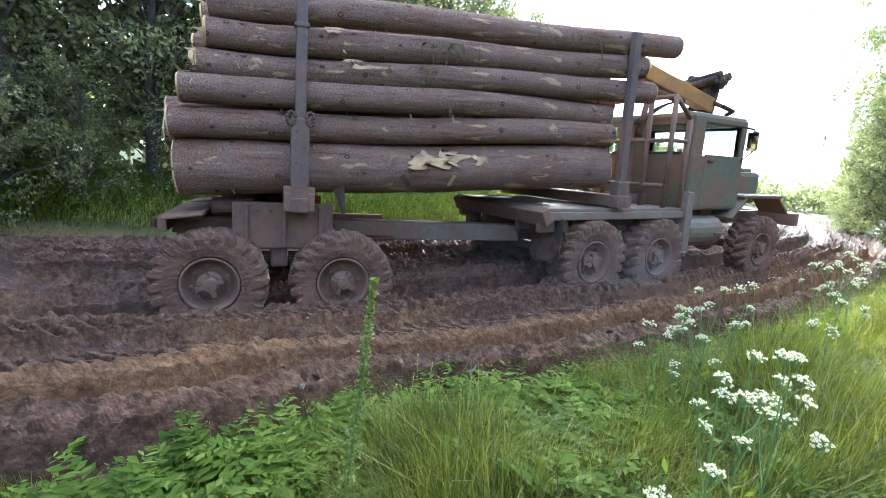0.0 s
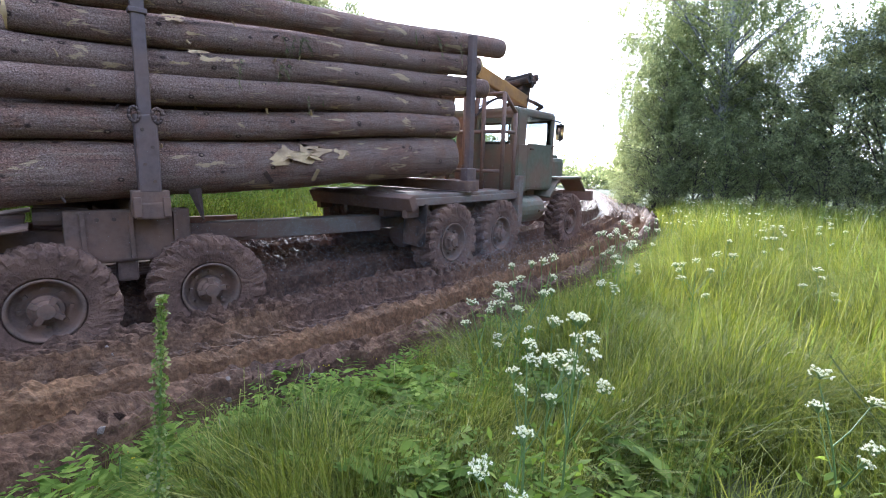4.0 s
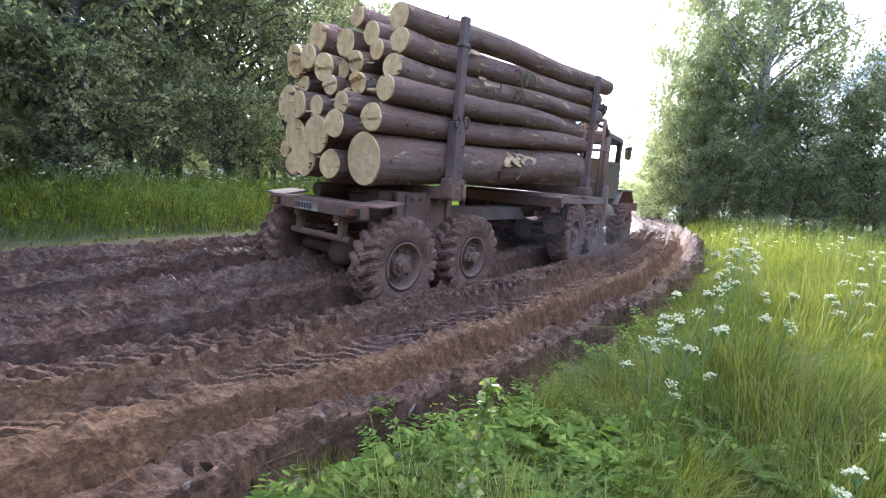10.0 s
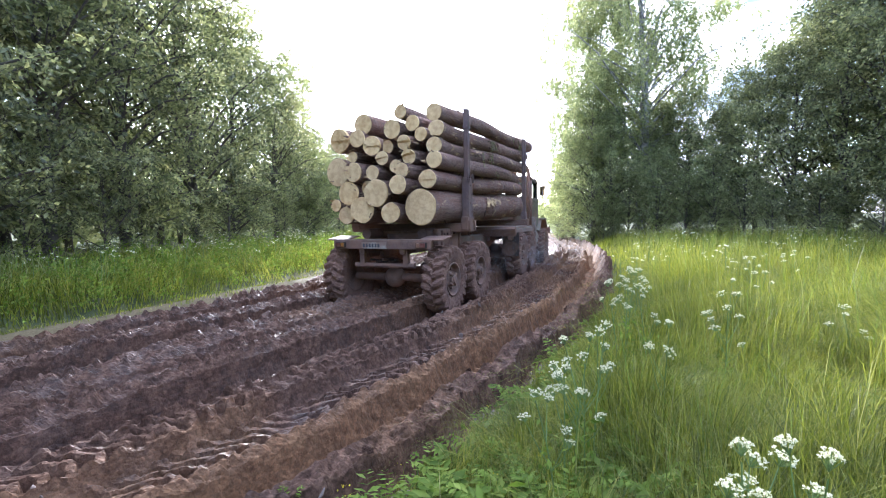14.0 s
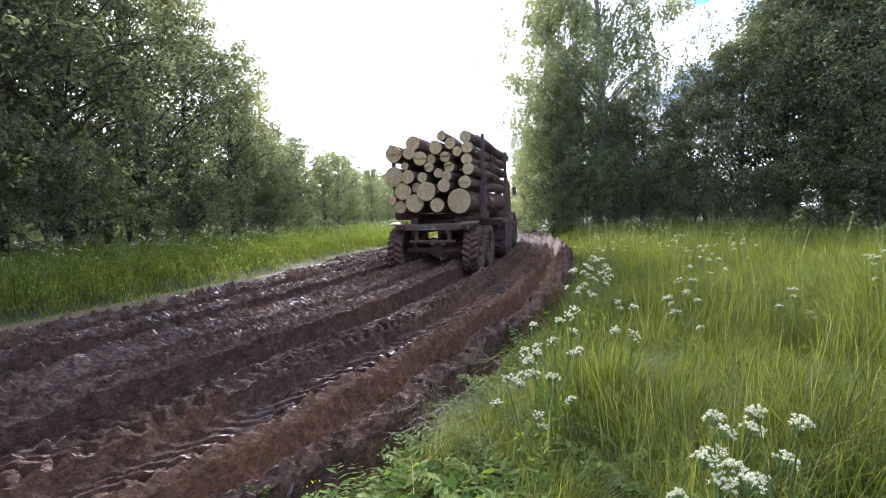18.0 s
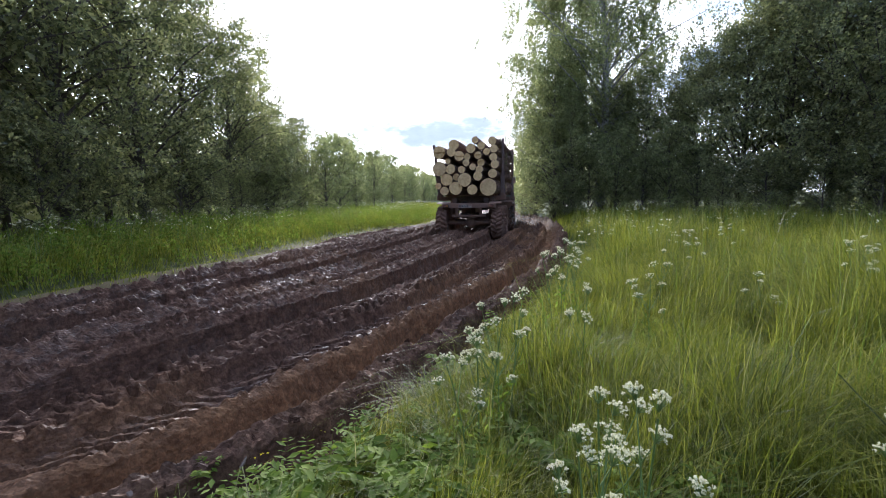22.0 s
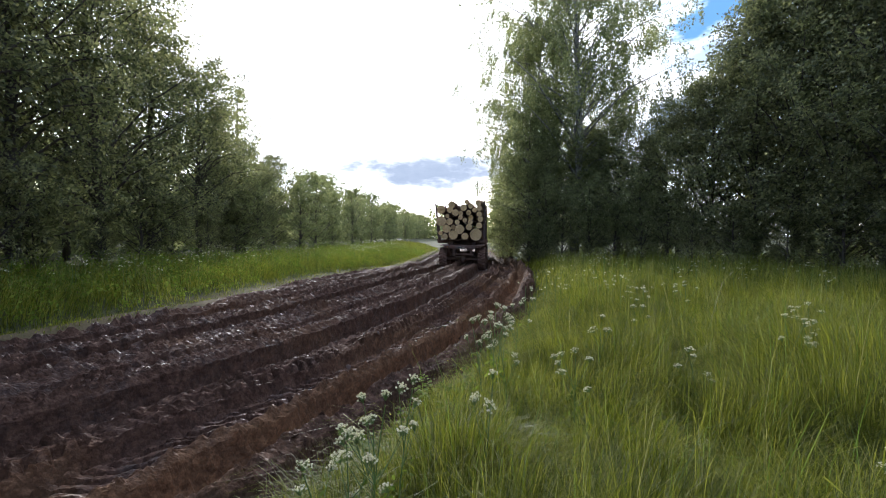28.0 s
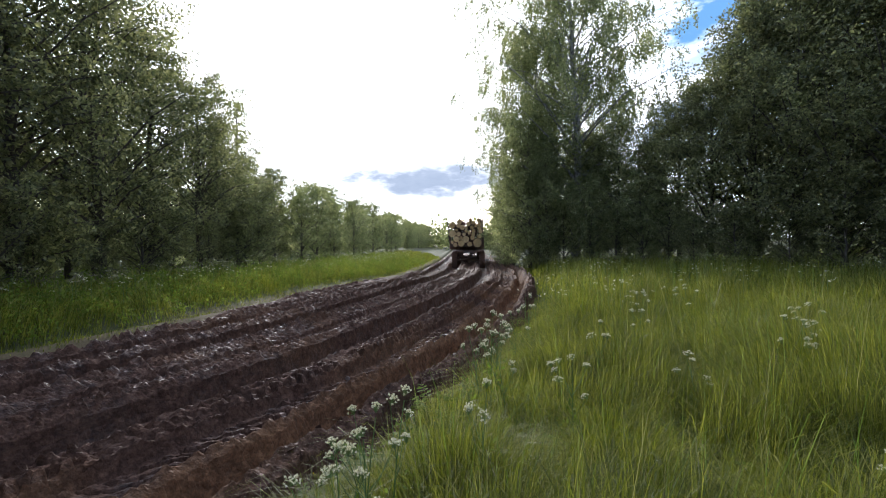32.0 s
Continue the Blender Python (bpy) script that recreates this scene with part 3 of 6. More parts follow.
def build_ground():
    us = spaced((-900, -60, 200, 60), (-60, -9, 8, 1.0), (-9, -5.2, 0.5, 0.06), (-5.2, -1.6, 0.032, 0.02), (-1.6, 4.7, 0.017, 0.017), (4.7, 9, 0.05, 0.6), (9, 60, 1.0, 9), (60, 900, 60, 200))
    ys = spaced((-600, -20, 150, 6), (-20, 0.6, 2, 0.05), (0.6, 7.5, 0.019, 0.022), (7.5, 18, 0.022, 0.09), (18, 50, 0.1, 1.1), (50, 130, 1.4, 10), (130, 1500, 20, 300))
    uu, yy = np.meshgrid(us, ys)
    xx = uu + np.where(np.abs(uu) < 60, line_x(yy), line_x(yy) * 0)
    z, u, mud, rut = ground_z(xx, yy)
    far = np.clip((np.abs(uu) - 16) / 30, 0, 1)
    z = z * (1 - far) + 0.3 * far
    n, k = uu.shape
    i, j = np.meshgrid(np.arange(n - 1), np.arange(k - 1), indexing="ij")
    f = np.stack([i * k + j, i * k + j + 1, (i + 1) * k + j + 1, (i + 1) * k + j], -1).reshape(-1, 4)
    muddy = (mud.ravel()[f].mean(1) > 0.3)
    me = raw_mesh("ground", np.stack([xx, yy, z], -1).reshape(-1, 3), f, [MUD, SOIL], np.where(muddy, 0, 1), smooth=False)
    red = np.exp(-((u - 3.25) / 0.3) ** 4) + 0.6 * np.exp(-((u - 2.4) / 0.5) ** 4) * np.clip(lattice(xx, yy, 0.8, 41) * 4 - 1.6, 0, 1) + 0.35 * np.clip(octaves(xx, yy, 0.5, 2, seed=44) * 6 - 3.4, 0, 1)
    wet = np.clip(1.2 * rut + np.clip(1 - (u + 0.2) / 2.6, 0.4, 1) * 0.5 * (u > -4.4), 0, 1)
    trough = np.clip(-np.interp(u, PROFILE_U, PROFILE_Z) / 0.12, 0, 1) * (np.abs(u) < 3.0)
    wet = np.maximum(wet * np.interp(yy, [8.5, 14], [1.0, 0.35]), 0.9 * trough * np.interp(yy, [8.0, 11.0], [1.0, 0.3]))
    attribute(me, "red", np.clip(red, 0, 1).ravel()), attribute(me, "wet", wet.ravel())
    off = left_edge(yy) - uu
    attribute(me, "trod", (0.85 * np.clip((0.9 - off) / 0.5, 0, 1) * (off > -0.6)).ravel())
    tagged(new("ground", me), "rutted wet brown mud track through grassy soil", "ground", kind="structure")
    # standing water along the deeper rut
    ys2 = np.arange(5.2, 40, 0.2)
    half = 0.17 + 0.04 * np.sin(ys2 * 1.3)
    c = line_x(ys2) - 1.1
    v = np.concatenate([np.stack([c - half, ys2, -0.275 * np.interp(ys2, [8.5, 11.5], [1.0, 0.72]) + lift(ys2) + dip(ys2)], -1), np.stack([c + half, ys2, -0.275 * np.interp(ys2, [8.5, 11.5], [1.0, 0.72]) + lift(ys2) + dip(ys2)], -1)])
    m2 = len(ys2)
    f2 = np.stack([np.arange(m2 - 1), np.arange(m2 - 1) + m2, np.arange(1, m2) + m2, np.arange(1, m2)], -1)
    tagged(new("water", raw_mesh("water", v, f2, [WATER])), "shallow brown puddle water lying in a wheel rut", "puddle", kind="structure")


build_ground()


# ---- wheels ----
def lathe(profile, sides=40):
    """Vertices and quads of a ring turned about the x axis; profile: rows of (x, radius)."""
    p = np.asarray(profile, float)
    a = np.linspace(0, 2 * np.pi, sides, endpoint=False)
    v = np.stack([np.repeat(p[None, :, 0], sides, 0), np.cos(a)[:, None] * p[None, :, 1], np.sin(a)[:, None] * p[None, :, 1]], -1)
    k = len(p)
    i, j = np.meshgrid(np.arange(sides), np.arange(k - 1), indexing="ij")
    i2 = (i + 1) % sides
    return v.reshape(-1, 3), np.stack([i * k + j, i * k + j + 1, i2 * k + j + 1, i2 * k + j], -1).reshape(-1, 4)


def box_chunk(size, m):
    c = np.array([[x, y, z] for x in (-0.5, 0.5) for y in (-0.5, 0.5) for z in (-0.5, 0.5)]) * size
    v = c @ np.array(m.to_3x3()).T + np.array(m.translation)
    return v, np.array([[0, 1, 3, 2], [4, 6, 7, 5], [0, 4, 5, 1], [2, 3, 7, 6], [0, 2, 6, 4], [1, 5, 7, 3]])


TYRE_R = 0.625


def wheel_meshes():
    prof = np.array([(0.12, 0.30), (0.17, 0.33), (0.195, 0.42), (0.197, 0.47), (0.19, 0.52), (0.185, 0.56), (0.165, 0.59), (0.12, 0.6), (0.06, 0.602), (0.012, 0.6)])
    prof = np.concatenate([prof, prof[::-1] * [-1, 1]])
    v, f = lathe(prof, 176)
    ang, rad = np.arctan2(v[:, 2], v[:, 1]), np.hypot(v[:, 1], v[:, 2])
    # slanting lugs, those of one side set between those of the other
    turn = ang * 22 / (2 * np.pi) + np.sign(v[:, 0]) * 0.25 + np.abs(v[:, 0]) * 3.2
    lug = np.clip(1.6 * np.cos(2 * np.pi * turn) + 0.5, -1, 1) * np.clip((rad - 0.5) / 0.08, 0, 1)
    lump = octaves(ang * 3.0 + v[:, 0] * 9 + 40, rad * 12 + v[:, 0] * 6, 3.0, 3) - 0.5
    rad2 = rad + 0.026 * lug + 0.06 * lump * np.clip((rad - 0.4) / 0.15, 0, 1)
    v[:, 1:] *= (rad2 / rad)[:, None]
    v[:, 0] *= 1 + 0.1 * (lug > 0) * (rad > 0.5) + 0.12 * lump
    v *= [1, TYRE_R / 0.64, TYRE_R / 0.64]
    tyre = raw_mesh("tyre", v, f, [TYRE], smooth=False)
    big = TYRE_R / 0.64
    rim = raw_mesh("rim", *lathe([(0.15, 0.31), (0.17, 0.315), (0.165, 0.285), (0.10, 0.27), (0.06, 0.25), (0.04, 0.16), (0.055, 0.15), (0.055, 0.02), (-0.12, 0.02), (-0.14, 0.30)], 40), [HUBM])
    rim.transform(Matrix.Diagonal((1.05, big, big, 1)))
    hub = [lathe([(0.05, 0.15), (0.11, 0.14), (0.13, 0.105), (0.17, 0.10), (0.185, 0.075), (0.21, 0.07), (0.215, 0.0)], 20)]
    for k in range(8):
        a = math.radians(45 * k + 10)
        hub.append(box_chunk(np.array((0.05, 0.034, 0.034)), pose(0.075, 0.195 * math.cos(a), 0.195 * math.sin(a), 45 * k)))
    for k in range(4):
        hub.append(box_chunk(np.array((0.05, 0.05, 0.17)), pose(0, 0, 0, 90 * k + 20) @ pose(0.165, 0, 0.06)))
    return tyre, rim, raw_mesh("hub", *join(hub), [HUBM], smooth=False)


TYRE_MESH, RIM_MESH, HUB_MESH = wheel_meshes()


def add_wheel(parent, x, y, z, start=0):
    """A driven wheel; its outer face looks away from the middle."""
    wheel = piece("wheel", TYRE_MESH, parent, "mud-caked off-road tyre with deep lugs", pose(x, y, z, start, 0, 0 if x > 0 else 180))
    piece("rim", RIM_MESH, wheel)
    piece("hub", HUB_MESH, wheel)
    return wheel


# ---- the log trailer: a two-axle dolly with a bunk ----
def make_post(parent, x, y, base, top, lean=0.0):
    """A bunk post with its bracket, its tapered upper half and a chain ring."""
    s = 1 if x > 0 else -1
    bm = box((0.15, 0.34, 0.26), (x, y, base + 0.06), bevel=0.02)
    add_box(bm, (0.2, 0.07, 0.2), (x + s * 0.02, y - 0.13, base + 0.02), bevel=0.01)
    add_box(bm, (0.2, 0.07, 0.2), (x + s * 0.02, y + 0.13, base + 0.02), bevel=0.01)
    part("post_bracket", bm, STEEL, parent)
    part("post_sleeve", box((0.155, 0.2, 0.78), (x, y, base + 0.55), bevel=0.02), BROWN, parent)
    for k in range(4):
        part("bolt", tube((x + s * 0.07, y + 0.04 * (-1) ** k, base + 0.28 + 0.17 * k), (x + s * 0.092, y + 0.04 * (-1) ** k, base + 0.28 + 0.17 * k), 0.018, sides=6), RUST, parent)
    bm = bmesh.new()
    h = top - base - 0.9
    add_box(bm, (0.09, 0.12, h), (x + s * lean, y, base + 0.9 + h / 2), bevel=0.015)
    add_box(bm, (0.115, 0.16, 0.05), (x + s * lean, y, top - 0.35), bevel=0.01)
    part("post", bm, BROWN, parent, "dark bluish-brown steel post")
    for k in (-1, 1):
        bm = bmesh.new()
        for i in range(10):
            a, b = 2 * math.pi * i / 10, 2 * math.pi * (i + 1) / 10
            p = lambda q: (x + s * 0.075, y + k * 0.1 + 0.045 * math.cos(q), base + 0.93 + 0.075 * math.sin(q))  # noqa: E731
            add_tube(bm, p(a), p(b), 0.016, sides=6)
        part("chain_ring", bm, RUST, parent, "", smooth=True)


def make_trailer():
    t = empty("log_trailer", "mud-covered two-axle log trailer with steel bunk posts on a rutted track", "trailer")
    hub = 0.365
    wheels = [add_wheel(t, x, y, hub, a) for x, y, a in ((1.03, -0.72, 0), (1.03, 0.72, 40), (-1.03, -0.72, 15), (-1.03, 0.72, 70))]
    for y in (-0.72, 0.72):
        bm = tube((-0.85, y, hub), (0.85, y, hub), 0.075, sides=12)
        bmesh.ops.create_uvsphere(bm, u_segments=14, v_segments=9, radius=0.2, matrix=pose(0, y, hub))
        part("axle", bm, STEEL, t, smooth=True)
    for x in (-0.42, 0.42):
        part("frame_rail", box((0.11, 2.7, 0.2), (x, 0.15, 0.93), bevel=0.015), STEEL, t)
        bm = bmesh.new()
        for k in range(5):
            add_box(bm, (0.1, 1.5 - k * 0.26, 0.025), (x + 0.18 * (1 if x > 0 else -1), 0, 0.52 + k * 0.03))
        part("leaf_spring", bm, RUST, t)
    for x in (-1, 1):
        bm = box((0.1, 1.15, 0.56), (0.76 * x, 0.05, 0.98), bevel=0.03)
        add_box(bm, (0.16, 0.7, 0.07), (0.69 * x, 0, 1.17), bevel=0.015)
        add_box(bm, (0.14, 0.2, 0.5), (0.68 * x, 0.0, 0.72), bevel=0.03)
        part("side_bracket", bm, STEEL, t)
        for y in (-0.42, 0.0, 0.42):
            part("rib", box((0.05, 0.045, 0.5), (0.825 * x, 0.05 + y, 0.98), bevel=0.008), STEEL, t)
        for y in (-0.3, -0.15, 0.18, 0.34):
            part("bolt", tube((0.8 * x, y + 0.05, 1.16), (0.835 * x, y + 0.05, 1.16), 0.022, sides=6), RUST, t)
        part("air_tank", tube((0.6 * x, -0.75, 1.18), (0.6 * x, -0.3, 1.18), 0.1, sides=14), RUST, t)
    part("turntable", tube((0, 0, 1.03), (0, 0, 1.16), 0.5, sides=28), RUST, t, smooth=False)
    bm = box((2.66, 0.3, 0.17), (-0.12, 0.2, 1.27), bevel=0.02)
    add_box(bm, (1.5, 0.36, 0.12), (0, 0, 1.15), bevel=0.02)
    part("bunk", bm, STEEL, t, "heavy steel crossbeam that carries the logs")
    make_post(t, 1.12, 0.2, 1.29, 3.55)
    have = set(t.children)
    make_post(t, -1.36, 0.2, 1.29, 3.4)
    lean_out = pose(-1.36, 0, 1.29) @ pose(0, 0, 0, 0, -7, 0) @ pose(1.36, 0, -1.29)
    for ob in set(t.children) - have:
        ob.matrix_basis = lean_out @ ob.matrix_basis
    part("drawbar", box((0.3, 2.5, 0.24), (0.25, 2.2, 0.9), bevel=0.02), PLANK, t, "dusty grey-brown drawbar beam")
    part("tow_arm", box((0.16, 1.4, 0.16), (0.1, 3.6, 0.86), bevel=0.02), STEEL, t)
    # rear crossbeam with lamps and plate
    bm = box((2.0, 0.09, 0.15), (0, -1.2, 1.0), bevel=0.012)
    add_box(bm, (2.0, 0.4, 0.03), (0, -1.03, 1.075), bevel=0.006)
    part("rear_beam", bm, STEEL, t)
    for x in (-1, 1):
        part("fender", box((0.46, 0.4, 0.025), (0.97 * x, -0.98, 1.11), (8, 0, 0), 0.006), STEEL, t, "battered flat steel mudguard")
        lamp = part("tail_lamp", box((0.2, 0.06, 0.1), (0.83 * x, -1.26, 1.0), bevel=0.01), BLACK, t)
        part("lens", box((0.1, 0.02, 0.075), (0.87 * x, -1.295, 1.0), bevel=0.006), RED, lamp)
        part("lens", box((0.06, 0.02, 0.075), (0.78 * x, -1.295, 1.0), bevel=0.006), AMBER, lamp)
    plate = part("plate", box((0.52, 0.012, 0.112), (-0.12, -1.256, 0.99), bevel=0.003), WHITE, t, "dirty white plate with dark bars")
    bm = bmesh.new()
    for k, w2 in enumerate((0.04, 0.035, 0.04, 0.04, 0.035, 0.04)):
        add_box(bm, (w2, 0.006, 0.065), (-0.33 + k * 0.062, -1.264, 0.99))
    part("plate_bars", bm, INK, plate)
    bm = tube((-0.62, -1.1, 0.62), (0.62, -1.1, 0.62), 0.045, sides=10)
    add_box(bm, (0.09, 0.09, 0.4), (-0.45, -1.1, 0.8)), add_box(bm, (0.09, 0.09, 0.4), (0.45, -1.1, 0.8))
    part("rear_bar", bm, STEEL, t)
    bm = bmesh.new()
    for k in range(5):
        add_tube(bm, (-0.3 + k * 0.13, -1.1, 0.72 - 0.04 * (k % 2)), (-0.25 + k * 0.12, -0.6, 0.66), 0.02, sides=6)
    part("brake_hoses", bm, BLACK, t)
    return t, wheels


# ---- the truck ----
def make_cab(t):
    wide, back, front, low, high = 1.0, 1.42, 2.85, 1.15, 2.72
    cab = part("cab", cab_shell(wide, back, front, low, high), KHAKI, t, "faded khaki steel cab")
    # doors with their glass, on both sides
    for s in (-1, 1):
        door = part("door", box((0.03, 1.02, 0.86), (s * (wide + 0.012), back + 0.84, low + 0.46), bevel=0.012), KHAKI, t)
        part("handle", box((0.03, 0.13, 0.03), (s * (wide + 0.045), back + 0.45, low + 0.78), bevel=0.008), BLACK, door)
        part("side_window", box((0.012, 0.86, 0.5), (s * (wide - 0.02), back + 0.86, low + 1.16), bevel=0.004), GLASS, door)
        arm = part("mirror", box((0.05, 0.04, 0.36), (s * (wide + 0.17), front - 0.05, 2.3), bevel=0.015), BLACK, t, "black wing mirror on a bent arm")
        part("mirror_arm", tube((s * wide, front - 0.15, 2.55), (s * (wide + 0.17), front - 0.05, 2.5), 0.014, sides=6), BLACK, arm)
        part("mirror_arm", tube((s * wide, front - 0.12, 1.95), (s * (wide + 0.17), front - 0.05, 2.12), 0.014, sides=6), BLACK, arm)
        part("mirror_glass", box((0.18, 0.01, 0.32), (s * (wide + 0.17), front - 0.075, 2.3), bevel=0.003), MIRROR, arm)
        bm = box((0.4, 0.34, 0.05), (s * 0.95, back + 0.9, 0.72), bevel=0.01)
        add_box(bm, (0.04, 0.3, 0.42), (s * 0.8, back + 0.9, 0.92))
        part("step", bm, STEEL, t)
    for x in (-0.47, 0.47):
        part("rear_window", box((0.66, 0.012, 0.36), (x, back + 0.02, 2.2), bevel=0.004), GLASS, cab)
        part("windscreen", box((0.86, 0.012, 0.5), (x, front - 0.03, 2.32), (-8, 0, 0), 0.004), GLASS, cab)


def cab_shell(wide, back, front, low, high):
    """The cab as panels and pillars round its window openings, under a rounded roof."""
    bm = bmesh.new()
    add_box(bm, (2 * wide, front - back, 0.05), (0, (back + front) / 2, low))
    for s in (-1, 1):
        add_box(bm, (0.04, front - back, 0.86), (s * wide, (back + front) / 2, low + 0.43), bevel=0.01)
        for y, w2 in ((back + 0.14, 0.28), (front - 0.06, 0.1)):
            add_box(bm, (0.05, w2, 0.62), (s * (wide - 0.02), y, low + 1.14), bevel=0.012)
        add_box(bm, (0.05, front - back, 0.1), (s * (wide - 0.03), (back + front) / 2, low + 1.45), bevel=0.02)
    for y in (back, front):
        add_box(bm, (2 * wide, 0.04, 0.86), (0, y, low + 0.43), bevel=0.01)
        add_box(bm, (0.22, 0.04, 0.62), (0, y, low + 1.14), bevel=0.01)
        for s in (-1, 1):
            add_box(bm, (0.16, 0.05, 0.62), (s * (wide - 0.08), y, low + 1.14), bevel=0.01)
        add_box(bm, (2 * wide, 0.05, 0.14), (0, y, low + 1.42), bevel=0.01)
    add_box(bm, (2 * wide - 0.02, front - back + 0.08, 0.16), (0, (back + front) / 2, high - 0.1), bevel=0.07)
    add_box(bm, (1.0, 0.5, 0.5), (0, back + 0.5, low + 0.28), bevel=0.04)
    add_box(bm, (1.8, 0.14, 0.5), (0, back + 0.35, low + 0.68), bevel=0.04)
    return bm


def make_hood(t):
    bm = box((1.12, 1.55, 0.62), (0, 4.2, 1.5), bevel=0.1)
    add_box(bm, (0.96, 1.3, 0.1), (0, 4.15, 1.83), bevel=0.045)
    part("hood", bm, KHAKI, t)
    bm = bmesh.new()
    for k in range(9):
        add_box(bm, (0.035, 0.03, 0.5), (-0.4 + k * 0.1, 4.985, 1.45), bevel=0.006)
    part("grille", bm, BLACK, t)
    for s in (-1, 1):
        bm = box((0.52, 1.25, 0.06), (s * 0.86, 4.15, 1.36), bevel=0.025)
        add_box(bm, (0.52, 0.5, 0.05), (s * 0.86, 4.85, 1.2), (-38, 0, 0), 0.02)
        add_box(bm, (0.52, 0.55, 0.05), (s * 0.86, 3.42, 1.15), (42, 0, 0), 0.02)
        part("front_fender", bm, KHAKI, t, "khaki front mudguard with mud")
        lamp = part("headlight", tube((s * 0.8, 4.95, 1.26), (s * 0.8, 5.07, 1.26), 0.12, 0.11, 18), BLACK, t)
        part("headlight_glass", tube((s * 0.8, 5.072, 1.26), (s * 0.8, 5.085, 1.26), 0.095, sides=18), GLASS, lamp)
    part("bumper", box((2.36, 0.16, 0.24), (0, 5.3, 0.93), bevel=0.02), STEEL, t)


def make_crane(t):
    bm = tube((0, 1.5, 1.1), (0, 1.5, 2.5), 0.17, 0.14, 18)
    add_box(bm, (0.7, 0.5, 0.25), (0, 1.5, 1.2), bevel=0.03)
    part("crane_pillar", bm, STEEL, t)
    part("crane_boom", box((0.22, 2.5, 0.26), (0.18, 2.15, 3.22), (-11, 0, 0), 0.025), ORANGE, t, "worn orange crane boom folded over the cab")
    part("crane_jib", box((0.16, 2.0, 0.2), (-0.1, 2.4, 3.35), (-6, 0, 0), 0.02), ORANGE, t)
    bm = tube((0.18, 1.3, 3.15), (0.18, 2.6, 2.98), 0.06, sides=12)
    add_tube(bm, (0.18, 1.55, 2.3), (0.18, 1.75, 3.2), 0.05, sides=10)
    part("hydraulic_ram", bm, STEEL, t, smooth=True)
    bm = bmesh.new()
    for k in range(5):
        y = 3.15 + 0.09 * k
        add_tube(bm, (-0.25, y, 3.3 + 0.1 * (k % 3)), (0.4, y + 0.05, 3.32 + 0.09 * ((k + 1) % 3)), 0.075, sides=12)
    add_box(bm, (0.3, 0.35, 0.5), (0.1, 3.35, 3.1), (-15, 0, 0), 0.04)
    grapple = part("grapple", bm, BLACK, t, "dark folded log grapple on the boom")
    for s in (-1, 1):
        bm = bmesh.new()
        pts = [(0.1 + s * 0.12, 3.35, 3.05), (0.1 + s * 0.34, 3.42, 2.95), (0.1 + s * 0.42, 3.6, 2.88), (0.1 + s * 0.2, 3.78, 2.84)]
        for a, b in zip(pts, pts[1:]):
            add_tube(bm, a, b, 0.045, 0.035, 8)
        part("claw", bm, BLACK, grapple)
    bm = bmesh.new()
    for k in range(4):
        a = Vector((0.1 + 0.05 * k, 1.5, 2.5))
        for q in range(6):
            b = a + Vector((0.02 * math.sin(q + k), 0.18, 0.13 - 0.02 * q))
            add_tube(bm, a, b, 0.014, sides=5)
            a = b
    part("hose", bm, BLACK, t)


